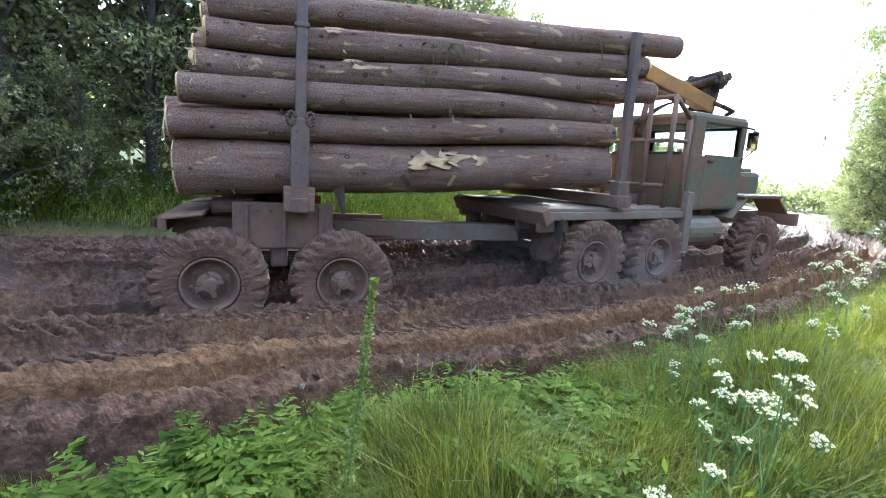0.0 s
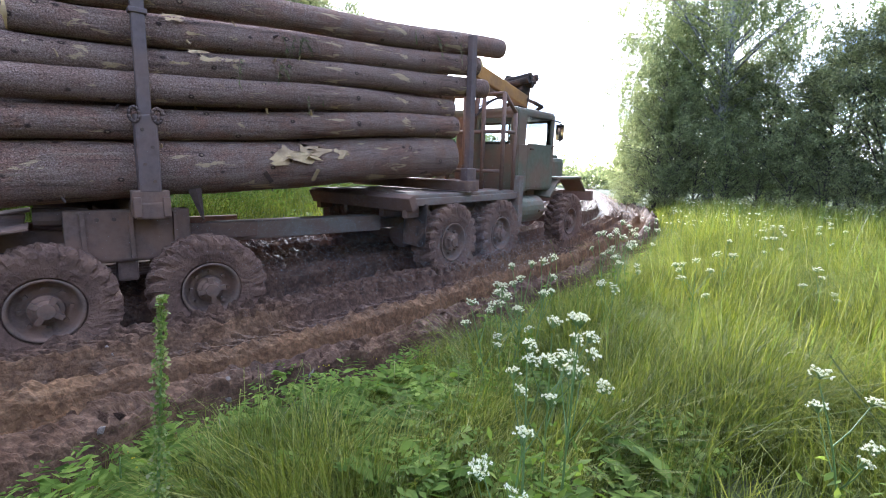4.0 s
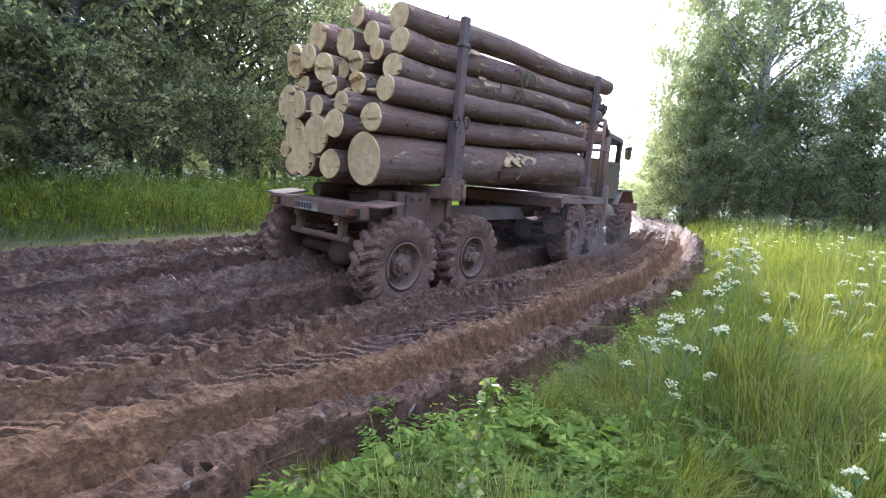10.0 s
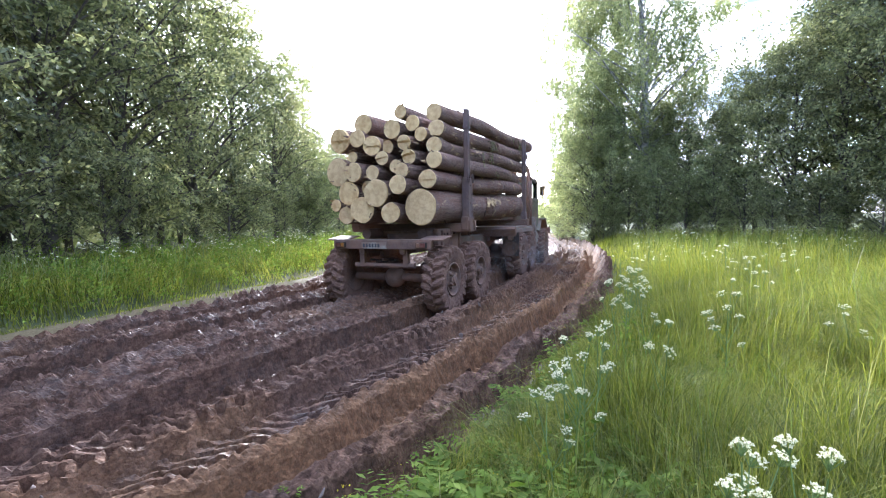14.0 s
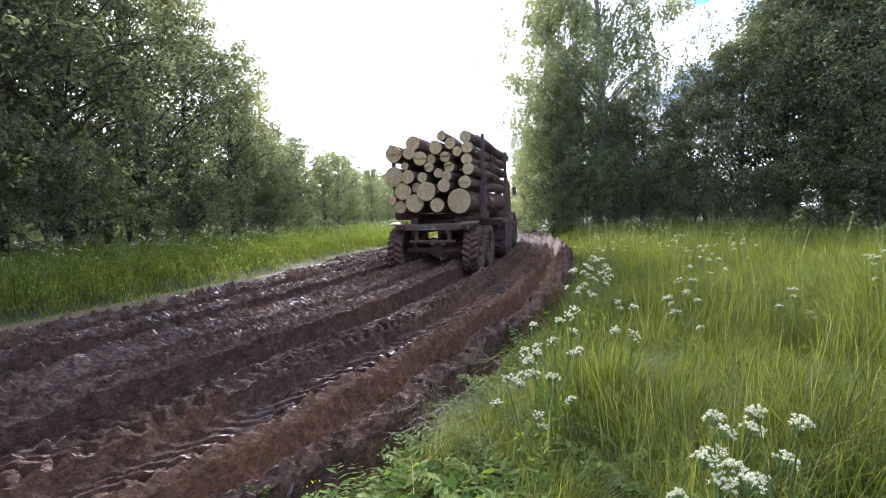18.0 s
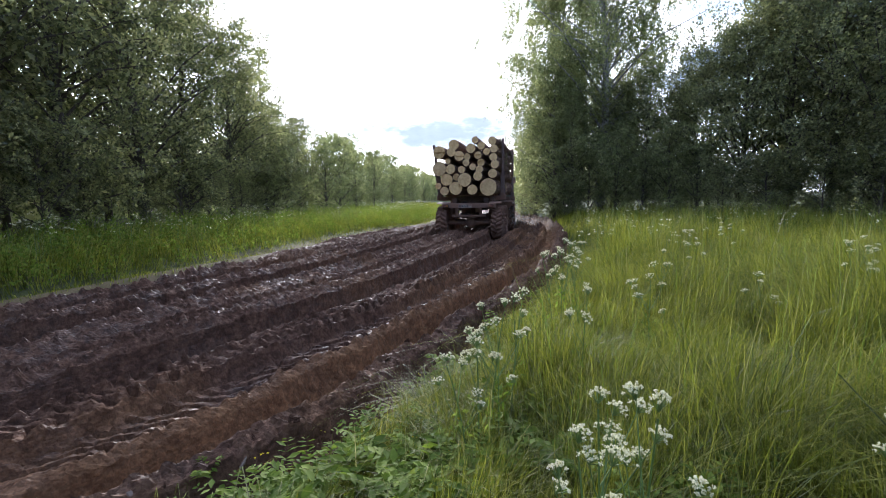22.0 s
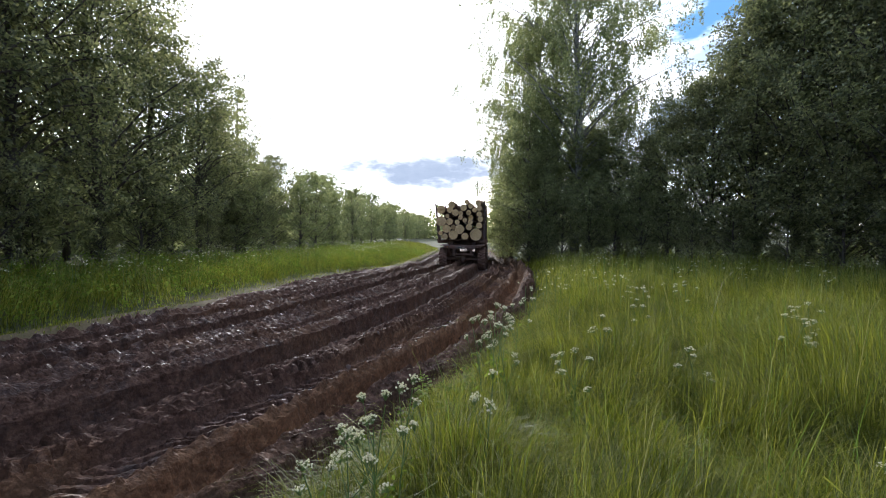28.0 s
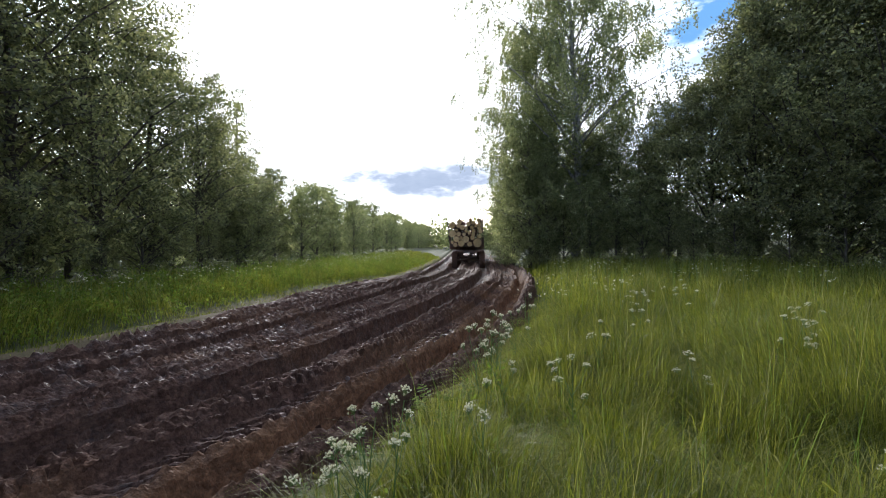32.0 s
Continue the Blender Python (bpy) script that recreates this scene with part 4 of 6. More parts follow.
def make_truck():
    t = empty("logging_truck", "muddy khaki six-wheel timber truck with folded crane hauling logs", "truck")
    hub = 0.4
    wheels = [add_wheel(t, x, y, hub, a) for x, y, a in ((1.0, -0.7, 0), (1.0, 0.7, 33), (-1.0, -0.7, 50), (-1.0, 0.7, 10), (1.0, 3.6, 20), (-1.0, 3.6, 62))]
    for y in (-0.7, 0.7, 3.6):
        bm = tube((-0.8, y, hub), (0.8, y, hub), 0.08, sides=12)
        bmesh.ops.create_uvsphere(bm, u_segments=14, v_segments=9, radius=0.22, matrix=pose(0.05, y, hub))
        part("axle", bm, STEEL, t, smooth=True)
    for x in (-0.42, 0.42):
        part("frame_rail", box((0.1, 6.2, 0.24), (x, 1.55, 0.92), bevel=0.015), STEEL, t)
        bm = bmesh.new()
        for k in range(5):
            add_box(bm, (0.1, 1.5 - k * 0.26, 0.028), (x * 1.45, 0, 0.5 + k * 0.03))
        part("leaf_spring", bm, RUST, t)
    part("deck_frame", box((2.3, 2.85, 0.11), (0, -0.18, 1.06), bevel=0.015), PLANK, t, "dusty grey load deck edge")
    for k in range(9):
        part("deck_plank", box((0.235, 2.8, 0.045), (-0.98 + k * 0.245, -0.18, 1.14), bevel=0.008), PLANK, t)
    part("rear_sill", box((2.32, 0.14, 0.22), (0, -1.62, 1.05), (25, 0, 0), 0.02), STEEL, t)
    for s in (-1, 1):
        part("mud_flap", box((0.44, 0.02, 0.62), (s * 0.98, -1.4, 0.72), (-4, 0, 0), 0.006), BLACK, t)
        part("deck_gusset", box((0.1, 0.5, 0.2), (s * 1.0, -1.4, 0.93), (0, 0, 0), 0.02), STEEL, t)
    bm = box((2.8, 0.28, 0.17), (-0.16, -0.3, 1.27), bevel=0.02)
    part("front_bunk", bm, STEEL, t)
    for x in (-1.52, 1.12):
        bm = box((0.1, 0.12, 2.35), (x, -0.3, 2.38), bevel=0.014)
        add_box(bm, (0.14, 0.24, 0.3), (x, -0.3, 1.4), bevel=0.015)
        part("front_post", bm, BROWN, t, "dark brown steel stake")
    # headboard of welded pipe behind the cab
    for x in (-1.05, -0.62, -0.2, 0.2, 0.62, 1.05):
        part("headboard_upright", tube((x, 0.8, 1.15), (x, 0.8, 2.85), 0.04, sides=8), STEEL, t, smooth=True)
    for z in (1.5, 2.2, 2.85):
        part("headboard_rail", tube((-1.05, 0.8, z), (1.05, 0.8, z), 0.035, sides=8), STEEL, t, smooth=True)
    for x in (-1.05, 1.05):
        part("headboard_brace", tube((x, 0.8, 2.85), (x, 1.2, 2.55), 0.035, sides=8), STEEL, t, smooth=True)
        part("headboard_brace", tube((x, 1.2, 2.55), (x, 1.2, 1.1), 0.04, sides=8), STEEL, t, smooth=True)
        part("headboard_brace", tube((x, 0.8, 2.2), (x, 1.2, 2.2), 0.03, sides=8), STEEL, t, smooth=True)
    make_cab(t)
    for build, shift in ((make_hood, -0.6), (make_crane, -0.45)):
        have = set(t.children)
        build(t)
        for ob in set(t.children) - have:
            ob.matrix_basis = pose(0, shift, 0) @ ob.matrix_basis
    part("fuel_tank", tube((0.85, 1.5, 0.75), (0.85, 2.4, 0.75), 0.27, sides=20), KHAKI, t)
    part("battery_box", box((0.45, 0.7, 0.5), (-0.85, 2.0, 0.75), bevel=0.03), KHAKI, t)
    part("outrigger", box((0.16, 0.16, 0.95), (1.12, 1.28, 0.95), bevel=0.02), PLANK, t, "grey crane outrigger leg")
    part("outrigger", box((0.16, 0.16, 0.95), (-1.12, 1.28, 0.95), bevel=0.02), PLANK, t)
    part("exhaust", tube((0.75, 1.2, 0.62), (1.1, 0.95, 0.56), 0.05, sides=10), RUST, t)
    return t, wheels


# ---- the logs ----
# where snapped leafy twigs hang from a log: distance along it, spread, count
TWIGS = {3: (1.9, 0.35, 7), 4: (2.1, 0.3, 9), 5: (4.4, 0.4, 9), 2: (2.2, 0.25, 5), 7: (4.3, 0.3, 5)}


def make_twigs(log, r, where, rnd):
    """Snapped spruce twigs that hang over the side of a log, bare or with some needles left."""
    at, spread, count = where
    for k in range(count):
        y, ln = at + rnd.normal() * spread, rnd.uniform(0.25, 0.6)
        p = np.array([r * 0.9, y, r * 0.55])
        d = np.array([rnd.uniform(0.1, 0.3), rnd.uniform(-0.5, 0.5), 0.15])
        q = np.linspace(0, 1, 6)[:, None]
        pts = p + d * ln * q * 1.2 - np.array([0, 0, 1]) * ln * q * q * 0.9
        v, f = sweep(pts, np.linspace(0.011, 0.003, 6), 5)
        twig = piece("twig", raw_mesh("twig", v, f, [BARK]), log, "thin snapped spruce twig")
        if k % 2:
            n = 60
            t = rnd.uniform(0.3, 1.0, n)
            c = np.stack([np.interp(t, q[:, 0], pts[:, j]) for j in range(3)], -1)
            e = c + rnd.normal(size=(n, 3)) * 0.03 + [0, 0, -0.03]
            nv = np.stack([c, c + [0.006, 0.004, 0.004], e], 1).reshape(-1, 3)
            piece("needles", raw_mesh("needles", nv, np.arange(3 * n).reshape(-1, 3), [LEAF], smooth=False), twig)


def bare_patch(log, r0, r1, rear, length, at, ln, a0, a1, rnd):
    """A ragged patch of bare wood on the side of a log, from angle a0 to a1."""
    g, h = np.meshgrid(np.linspace(0, 1, 9), np.linspace(0, 1, 7), indexing="ij")
    jag, jag2 = rnd.rand(9, 1), rnd.rand(1, 7)
    low, high = 0.05 + 0.35 * rnd.rand(9, 1) * (np.arange(9)[:, None] > 2), 0.6 + 0.5 * jag
    an = a0 + (a1 - a0) * (low + (high - low) * h)
    yy = at + ln * (g * (0.75 + 0.5 * jag2) + 0.25 * rnd.rand(1, 7) * (1 - g))
    q = (yy - rear) / length
    rr = (r0 + (r1 - r0) * q) * 1.04
    pv = np.stack([rr * np.cos(an), yy, rr * np.sin(an)], -1).reshape(-1, 3)
    i, j = np.meshgrid(np.arange(8), np.arange(6), indexing="ij")
    pf = np.stack([i * 7 + j, i * 7 + j + 1, (i + 1) * 7 + j + 1, (i + 1) * 7 + j], -1).reshape(-1, 4)
    piece("bare_patch", raw_mesh("bare_patch", pv, pf, [SPLINTER]), log, "pale bare wood where bark tore off")


def make_log(r0, r1, length, rear, seed, scar=False):
    """A felled spruce log along y, its butt at the rear; the bark is the thing, the sawn ends and stubs its parts."""
    rnd = np.random.RandomState(seed)
    sides, seg = 18, 26
    s = np.linspace(0, 1, seg)
    y = rear + s * length
    bend = 0.03 * np.sin(s * 9 + seed) + 0.05 * np.sin(s * np.pi * rnd.uniform(0.8, 1.6) + rnd.uniform(0, 6))
    rad = (r0 + (r1 - r0) * s) * (1 + 0.05 * np.exp(-s * 22) * (r0 > 0.2))
    v, f = sweep(np.stack([bend, y, bend * 0.5], -1), rad, sides)
    a = np.tile(np.arange(sides), seg)
    wob = 1 + 0.07 * (octaves(a * 0.7 + seed * 3, np.repeat(y, sides) * 2.2, 0.9, 3) - 0.5) * 2
    mid = np.repeat(np.stack([bend, y, bend * 0.5], -1), sides, 0)
    v = mid + (v - mid) * wob[:, None]
    log = tagged(new("log", raw_mesh("log", v, f, [BARK])), LOG_LABELS[seed % 3] if not scar else "thick spruce log with a torn pale bark patch on a truck", "log", "logs on the timber truck")
    for end, ring, tilt, out in (("butt_end", v[:sides], rnd.uniform(-0.06, 0.06), -1), ("top_end", v[-sides:], rnd.uniform(-0.05, 0.05), 1)):
        c = ring.mean(0)
        step = rnd.uniform(0.015, 0.05) if rnd.rand() < 0.2 else 0.0
        level, slant = c[2] + r0 * rnd.uniform(-0.25, 0.4), rnd.uniform(-0.3, 0.3)
        reach = np.array([0.985, 0.95, 0.75, 0.5, 0.25])
        cv = (c + (ring - c)[None] * reach[:, None, None]).reshape(-1, 3)
        cv = np.concatenate([cv, [c]])
        rel = cv - c
        saw = tilt * rel[:, 0] * 1.5 + step * (rel[:, 2] + slant * rel[:, 0] > level - c[2]) + 0.012 * octaves(rel[:, 0] * 9 + seed, rel[:, 2] * 9 + seed * 3, 2.0, 2)
        cv[sides:, 1] += out * (0.01 + np.abs(saw[sides:]))
        cv[:sides, 1] += out * 0.003
        i, j = np.meshgrid(np.arange(4), np.arange(sides), indexing="ij")
        j2 = (j + 1) % sides
        quads = np.stack([i * sides + j, i * sides + j2, (i + 1) * sides + j2, (i + 1) * sides + j], -1).reshape(-1, 4)
        k = np.arange(sides)
        tris = np.concatenate([quads[:, :3], quads[:, [0, 2, 3]], np.stack([4 * sides + k, 4 * sides + (k + 1) % sides, np.full(sides, 5 * sides)], -1)])
        if out > 0:
            tris = tris[:, ::-1]
        piece(end, raw_mesh(end, cv, tris, [CUT], smooth=False), log, "pale sawn wood face")
    # knots and snapped stubs
    for k in range(rnd.randint(2, 5) if seed > 5 else 11):
        q, an = rnd.uniform(0.08, 0.95), rnd.uniform(0, 2 * np.pi)
        rr = r0 + (r1 - r0) * q
        d = np.array([np.cos(an), rnd.uniform(-0.3, 0.6), np.sin(an)])
        p = np.array([d[0] * rr * 0.9, rear + q * length, d[2] * rr * 0.9])
        e = p + d * rnd.uniform(0.035, 0.09)
        part("branch_stub", tube(p, e, rnd.uniform(0.012, 0.02), 0.008, 6), SPLINTER if rnd.rand() < 0.5 else RUST, log)
    # torn splinters round the butt
    for k in range(rnd.randint(2, 6)):
        an, ln = rnd.uniform(0, 2 * np.pi), rnd.uniform(0.04, 0.13)
        p = np.array([np.cos(an) * r0 * 0.97, rear + 0.01, np.sin(an) * r0 * 0.97])
        w2 = np.array([-np.sin(an), 0, np.cos(an)]) * rnd.uniform(0.012, 0.035)
        tip = p + [np.cos(an) * ln * 0.3 * rnd.rand(), -ln, np.sin(an) * ln * 0.3 * rnd.rand()]
        inn = p - np.array([np.cos(an), 0, np.sin(an)]) * 0.015
        sv = np.array([p - w2, p + w2, inn, tip + w2 * 0.25, tip - w2 * 0.2])
        sf = np.array([[0, 2, 1], [0, 1, 3], [0, 3, 4], [1, 2, 3], [2, 4, 3], [2, 0, 4]])
        piece("splinter", raw_mesh("splinter", sv, sf, [SPLINTER if rnd.rand() < 0.75 else BARK], smooth=False), log)
    if seed < 6:
        for k in range(1 + seed):
            a0 = rnd.uniform(-0.5, 0.7)
            bare_patch(log, r0, r1, rear, length, rear + length * rnd.uniform(0.2, 0.85), rnd.uniform(0.12, 0.4), a0, a0 + rnd.uniform(0.2, 0.5), rnd)
        # a ribbon of bark peeled off and sticking out behind the butt
        for k in range(1 if 1 < seed < 5 else 0):
            an, ln = rnd.uniform(-0.8, 1.4), rnd.uniform(0.25, 0.55)
            p = np.array([math.cos(an) * r0 * 1.02, rear + rnd.uniform(0.0, 0.5), math.sin(an) * r0 * 1.02])
            q = np.linspace(0, 1, 7)[:, None]
            pts = p + np.array([0.16, rnd.uniform(-0.7, 0.3), rnd.uniform(-0.1, 0.35)]) * ln * q + np.array([0.05, 0, -0.22]) * ln * q * q
            v2, f2 = sweep(pts, np.linspace(0.010, 0.003, 7), 4)
            piece("bark_ribbon", raw_mesh("bark_ribbon", v2, f2, [SPLINTER]), log, "thin pale peeled ribbon of bark")
    if seed in TWIGS:
        make_twigs(log, r0, TWIGS[seed], rnd)
    if scar:
        part("hanging_bark", tube((r0 * 0.5, 0.74, -r0 * 0.8), (r0 * 0.55, 0.8, -r0 - 0.3), 0.075, 0.012, 5), RUST, log, "dark strip of bark hanging under a log")
        for at, ln, a0, a1 in ((1.55, 0.72, -0.1, 0.75), (2.42, 0.32, 0.1, 0.6)):
            bare_patch(log, r0, r1, rear, length, at, ln, a0, a1, rnd)
        for k in (0, 3):
            yk = 1.55 + 0.2 * k
            part("bark_strip", box((0.012, 0.05, 0.17), (r0 * 0.86 + 0.01 * (k % 2), yk, -r0 * 0.5), (35 - 18 * k, 28, 0), 0.003), SPLINTER if k % 2 else RUST, log)
    return log


LOG_LABELS = ["brown spruce log with rough bark on a truck", "grey-brown spruce log with scaly bark on a truck", "slim spruce log with pale sawn end on a truck"]
# the stack, log by log: centre x, centre z, radius, rear end
NEAR_LOGS = [(0.75, 1.69, 0.31, -1.04), (0.89, 2.16, 0.166, -1.07), (0.90, 2.48, 0.155, -0.94), (0.90, 2.79, 0.15, -0.77), (0.89, 3.10, 0.155, -0.66), (0.87, 3.42, 0.16, -0.62)]
MIDDLE_LOGS = [(0.26, 2.83, 0.14, -0.85), (0.05, 3.13, 0.18, -0.80), (0.39, 3.21, 0.15, -0.70), (-0.16, 2.58, 0.13, -0.90), (-0.29, 2.33, 0.14, -1.00), (0.42, 2.33, 0.14, -1.15), (0.48, 2.61, 0.14, -0.90),
               (0.55, 2.95, 0.13, -0.80), (-0.15, 1.95, 0.25, -1.10), (0.28, 2.04, 0.17, -1.20), (0.13, 1.58, 0.19, -1.10), (0.12, 2.45, 0.13, -0.80), (0.19, 3.43, 0.13, -0.75)]
FAR_LOGS = [(-0.59, 3.29, 0.2, -0.75), (-1.20, 3.02, 0.23, -0.70), (-0.79, 2.96, 0.17, -0.85), (-0.43, 2.84, 0.19, -0.80), (-1.12, 2.41, 0.26, -0.85), (-0.65, 2.39, 0.19, -1.00), (-0.84, 2.67, 0.11, -0.80),
            (-0.90, 1.95, 0.22, -0.95), (-1.19, 1.75, 0.12, -0.90), (-0.97, 1.55, 0.17, -0.90), (-0.54, 1.63, 0.24, -1.05), (-0.54, 2.06, 0.14, -0.80), (-0.10, 2.84, 0.13, -0.70)]

trailer, trailer_wheels = make_trailer()
truck, truck_wheels = make_truck()
logs = []
for k, (x, z, r, rear) in enumerate(NEAR_LOGS + MIDDLE_LOGS + FAR_LOGS):
    length = 5.5 + 0.22 * math.sin(k * 2.7) + (0.12 * max(k - 1, 0) if k < 6 else 0.0)
    logs.append((make_log(r, r * (1.0 if k < 6 else 0.93), length, rear + 0.06, k, scar=k == 0), Vector((x, 0, z))))

# everything on wheels is a little larger than its plan
GROW = 1.075
grown = set()
for thing in [trailer, truck] + [log for log, _ in logs]:
    for ob in [thing] + list(thing.children_recursive):
        if ob.data is not None and ob.data.name not in grown:
            grown.add(ob.data.name)
            ob.data.transform(Matrix.Diagonal((GROW, GROW, GROW, 1)))
        if ob is not thing:
            m = ob.matrix_basis.copy()
            m.translation = m.translation * GROW
            ob.matrix_basis = m
logs = [(log, at * GROW) for log, at in logs]


# ---- how the vehicle moves ----
DRIVE_T = [0, 3.0, 4.5, 6, 7.5, 9, 11, 13, 16, 19, 23, 25, 28, 32, 40]
DRIVE_Y = [4.46, 4.56, 5.22, 5.92, 6.47, 7.13, 8.24, 9.85, 13.0, 16.6, 22.5, 24.8, 29.5, 41.0, 66]
# which way the load points, in degrees to the right of y, while the trailer cuts the bend
HEAD_T = [0, 3.0, 4.5, 6, 8, 10, 12, 13.5, 17, 21, 25, 28, 32, 40]
HEAD = [34.5, 34.5, 33.5, 30.3, 25.6, 22.2, 18.7, 16.2, 12.6, 9.2, 6.0, 3.5, 1.5, 0]
BUNK = 4.78


def drive_y(t):
    return sum(np.interp(t + d, DRIVE_T, DRIVE_Y) for d in (-0.5, -0.25, 0, 0.25, 0.5)) / 5


def heading(t):
    return sum(np.interp(t + d, HEAD_T, HEAD) for d in (-0.8, -0.4, 0, 0.4, 0.8)) / 5


def bed_z(y):
    """How high the wheels carry the vehicle over the plan's level."""
    return float(lift(y) + dip(y) + np.interp(y, [8.0, 10.0, 14.0, 30.0], [0.0, 0.11, 0.13, 0.06]))


def motions():
    times = [0.5 * k for k in range(65)]
    trailer_rows, truck_rows, log_rows = [], [], []
    for t in times:
        y0, h = float(drive_y(t)), radians(float(heading(t)))
        at = Vector((float(line_x(y0)) - 0.08, y0, bed_z(y0)))
        ahead_y = y0 + BUNK * math.cos(h)
        pivot = Vector((at.x + BUNK * math.sin(h), ahead_y, bed_z(ahead_y)))
        slope = math.degrees(math.atan2(pivot.z - at.z, BUNK))
        trailer_rows.append((t, pose(at.x, at.y, at.z, 0.3 * slope, 0, -math.degrees(h))))
        log_rows.append((t, pose(at.x, at.y, at.z, slope, 0, -math.degrees(h))))
        # the truck follows the road's own line
        turn = math.degrees(math.atan2(float(line_x(ahead_y + 1.5) - line_x(ahead_y - 2.0)), 3.5))
        rise = math.degrees(math.atan2(bed_z(ahead_y + 4.0) - bed_z(ahead_y), 4.0))
        truck_rows.append((t, pose(*pivot, rise, 0, -turn) @ pose(0, 0.32, 0)))
    walk(trailer, trailer_rows)
    walk(truck, truck_rows)
    for log, at in logs:
        walk(log, [(t, m @ Matrix.Translation(at)) for t, m in log_rows])
    for k, (smoke, at) in enumerate(smokes):
        walk(smoke, [(t, m @ Matrix.Translation(at + Vector((0.12 * math.sin(t * 0.9 + k), 0.2 * math.sin(t * 0.6 + 2 * k), 0.06 * math.sin(t * 1.1 + k))))) for t, m in truck_rows])
    fine = [0.2 * k for k in range(161)]
    ys = np.array([float(drive_y(t)) for t in fine])
    xs = line_x(ys)
    gone = np.concatenate([[0], np.cumsum(np.hypot(np.diff(xs), np.diff(ys)))]) / (TYRE_R * GROW)
    for wheel in trailer_wheels + truck_wheels:
        m = wheel.matrix_basis.copy()
        s = -1 if m.translation.x > 0 else 1
        walk(wheel, [(t, m @ Matrix.Rotation(s * a, 4, "X")) for t, a in zip(fine, gone)])


# ---- grass ----
def blades(x, y, z, h, wide, bend, rnd, short=False):
    """Curved blades, a quad and a tip each, as one array of triangles."""
    n = len(x)
    a = rnd.uniform(0, 2 * np.pi, n)
    b = 4 * np.pi * octaves(x, y, 0.45, 2, seed=91) + rnd.normal(size=n) * 1.0
    side = np.stack([np.cos(a), np.sin(a), 0 * a], -1) * wide[:, None] * 0.5
    lean = np.stack([np.cos(b), np.sin(b), 0 * b], -1) * (bend * h)[:, None]
    base = np.stack([x, y, z - 0.03], -1)
    up = np.zeros((n, 3))
    up[:, 2] = h
    mid = base + up * 0.5 + lean * 0.22
    high = base + up * 0.82 + lean * 0.6
    tip = base + up * np.clip(1.0 - 0.2 * bend - 0.14 * bend * bend, 0.15, 1)[:, None] + lean * 1.1
    if short:
        v = np.stack([base - side, base + side, (mid + high) / 2 - side * 0.75, (mid + high) / 2 + side * 0.75, tip], 1).reshape(-1, 3)
        k = np.arange(n)[:, None] * 5
        return v, np.concatenate([k + np.array([q]) for q in ((0, 1, 3), (0, 3, 2), (2, 3, 4))])
    v = np.stack([base - side, base + side, mid - side * 0.9, mid + side * 0.9, high - side * 0.6, high + side * 0.6, tip], 1).reshape(-1, 3)
    k = np.arange(n)[:, None] * 7
    f = np.concatenate([k + np.array([q]) for q in ((0, 1, 3), (0, 3, 2), (2, 3, 5), (2, 5, 4), (4, 5, 6))])
    return v, f


def grass_height(x, y, u, edge):
    """How tall the grass stands: low along the mud and where it is trodden, tall farther in."""
    d = np.clip((u - edge) / 1.3, 0, 1)
    near = np.clip((np.hypot(x - 0.2, y - 0.4) - 1.6) / 2.2, 0, 1)
    return (0.20 + 0.42 * d * d * (3 - 2 * d) * (0.25 + 0.75 * near)) * (0.35 + 1.3 * octaves(x, y, 1.1, 3, seed=61)) * (0.45 + 1.1 * octaves(x, y, 3.3, 2, seed=64))


def scatter(rnd, n, x0, x1, y0, y1, power=1.0):
    y = y0 + (y1 - y0) * rnd.rand(n) ** power
    return x0 + (x1 - x0) * rnd.rand(n), y


def verge(name, label, count, x0, x1, y0, y1, wide, mat, seed, power=1.0, tall=1.0, keep=0.0, bend=(0.08, 1.9)):
    rnd = np.random.RandomState(seed)
    x, y = scatter(rnd, count, x0, x1, y0, y1, power)
    x = x + line_x(y) + right_edge(y)
    u, edge = x - line_x(y), right_edge(y)
    clump = octaves(x, y, 1.7, 3, seed=seed)
    ok = (clump > keep + 0.15 * rnd.rand(count)) & ((y0 > -5) | (np.hypot(x - 0.2, y - 1.4) > 3.1)) & (u > edge - 0.12 + 0.18 * rnd.rand(count))
    x, y, u, edge = x[ok], y[ok], u[ok], edge[ok]
    h = grass_height(x, y, u, edge) * tall * rnd.uniform(0.55, 1.15, len(x))
    z = ground_z(x, y, False)[0]
    v, f = blades(x, y, z, h, wide * rnd.uniform(0.6, 1.3, len(x)), bend[0] + (bend[1] - bend[0]) * rnd.rand(len(x)) ** 1.7 * (0.55 + 0.9 * octaves(x, y, 0.8, 2, seed=93)) * np.clip((u - edge) / 0.6, 0.2, 1), rnd, y0 > 3.5 or x0 > 3 or y0 < -5)
    tagged(new(name, raw_mesh(name, v, f, [mat], smooth=True)), label, "grass", kind="stuff")


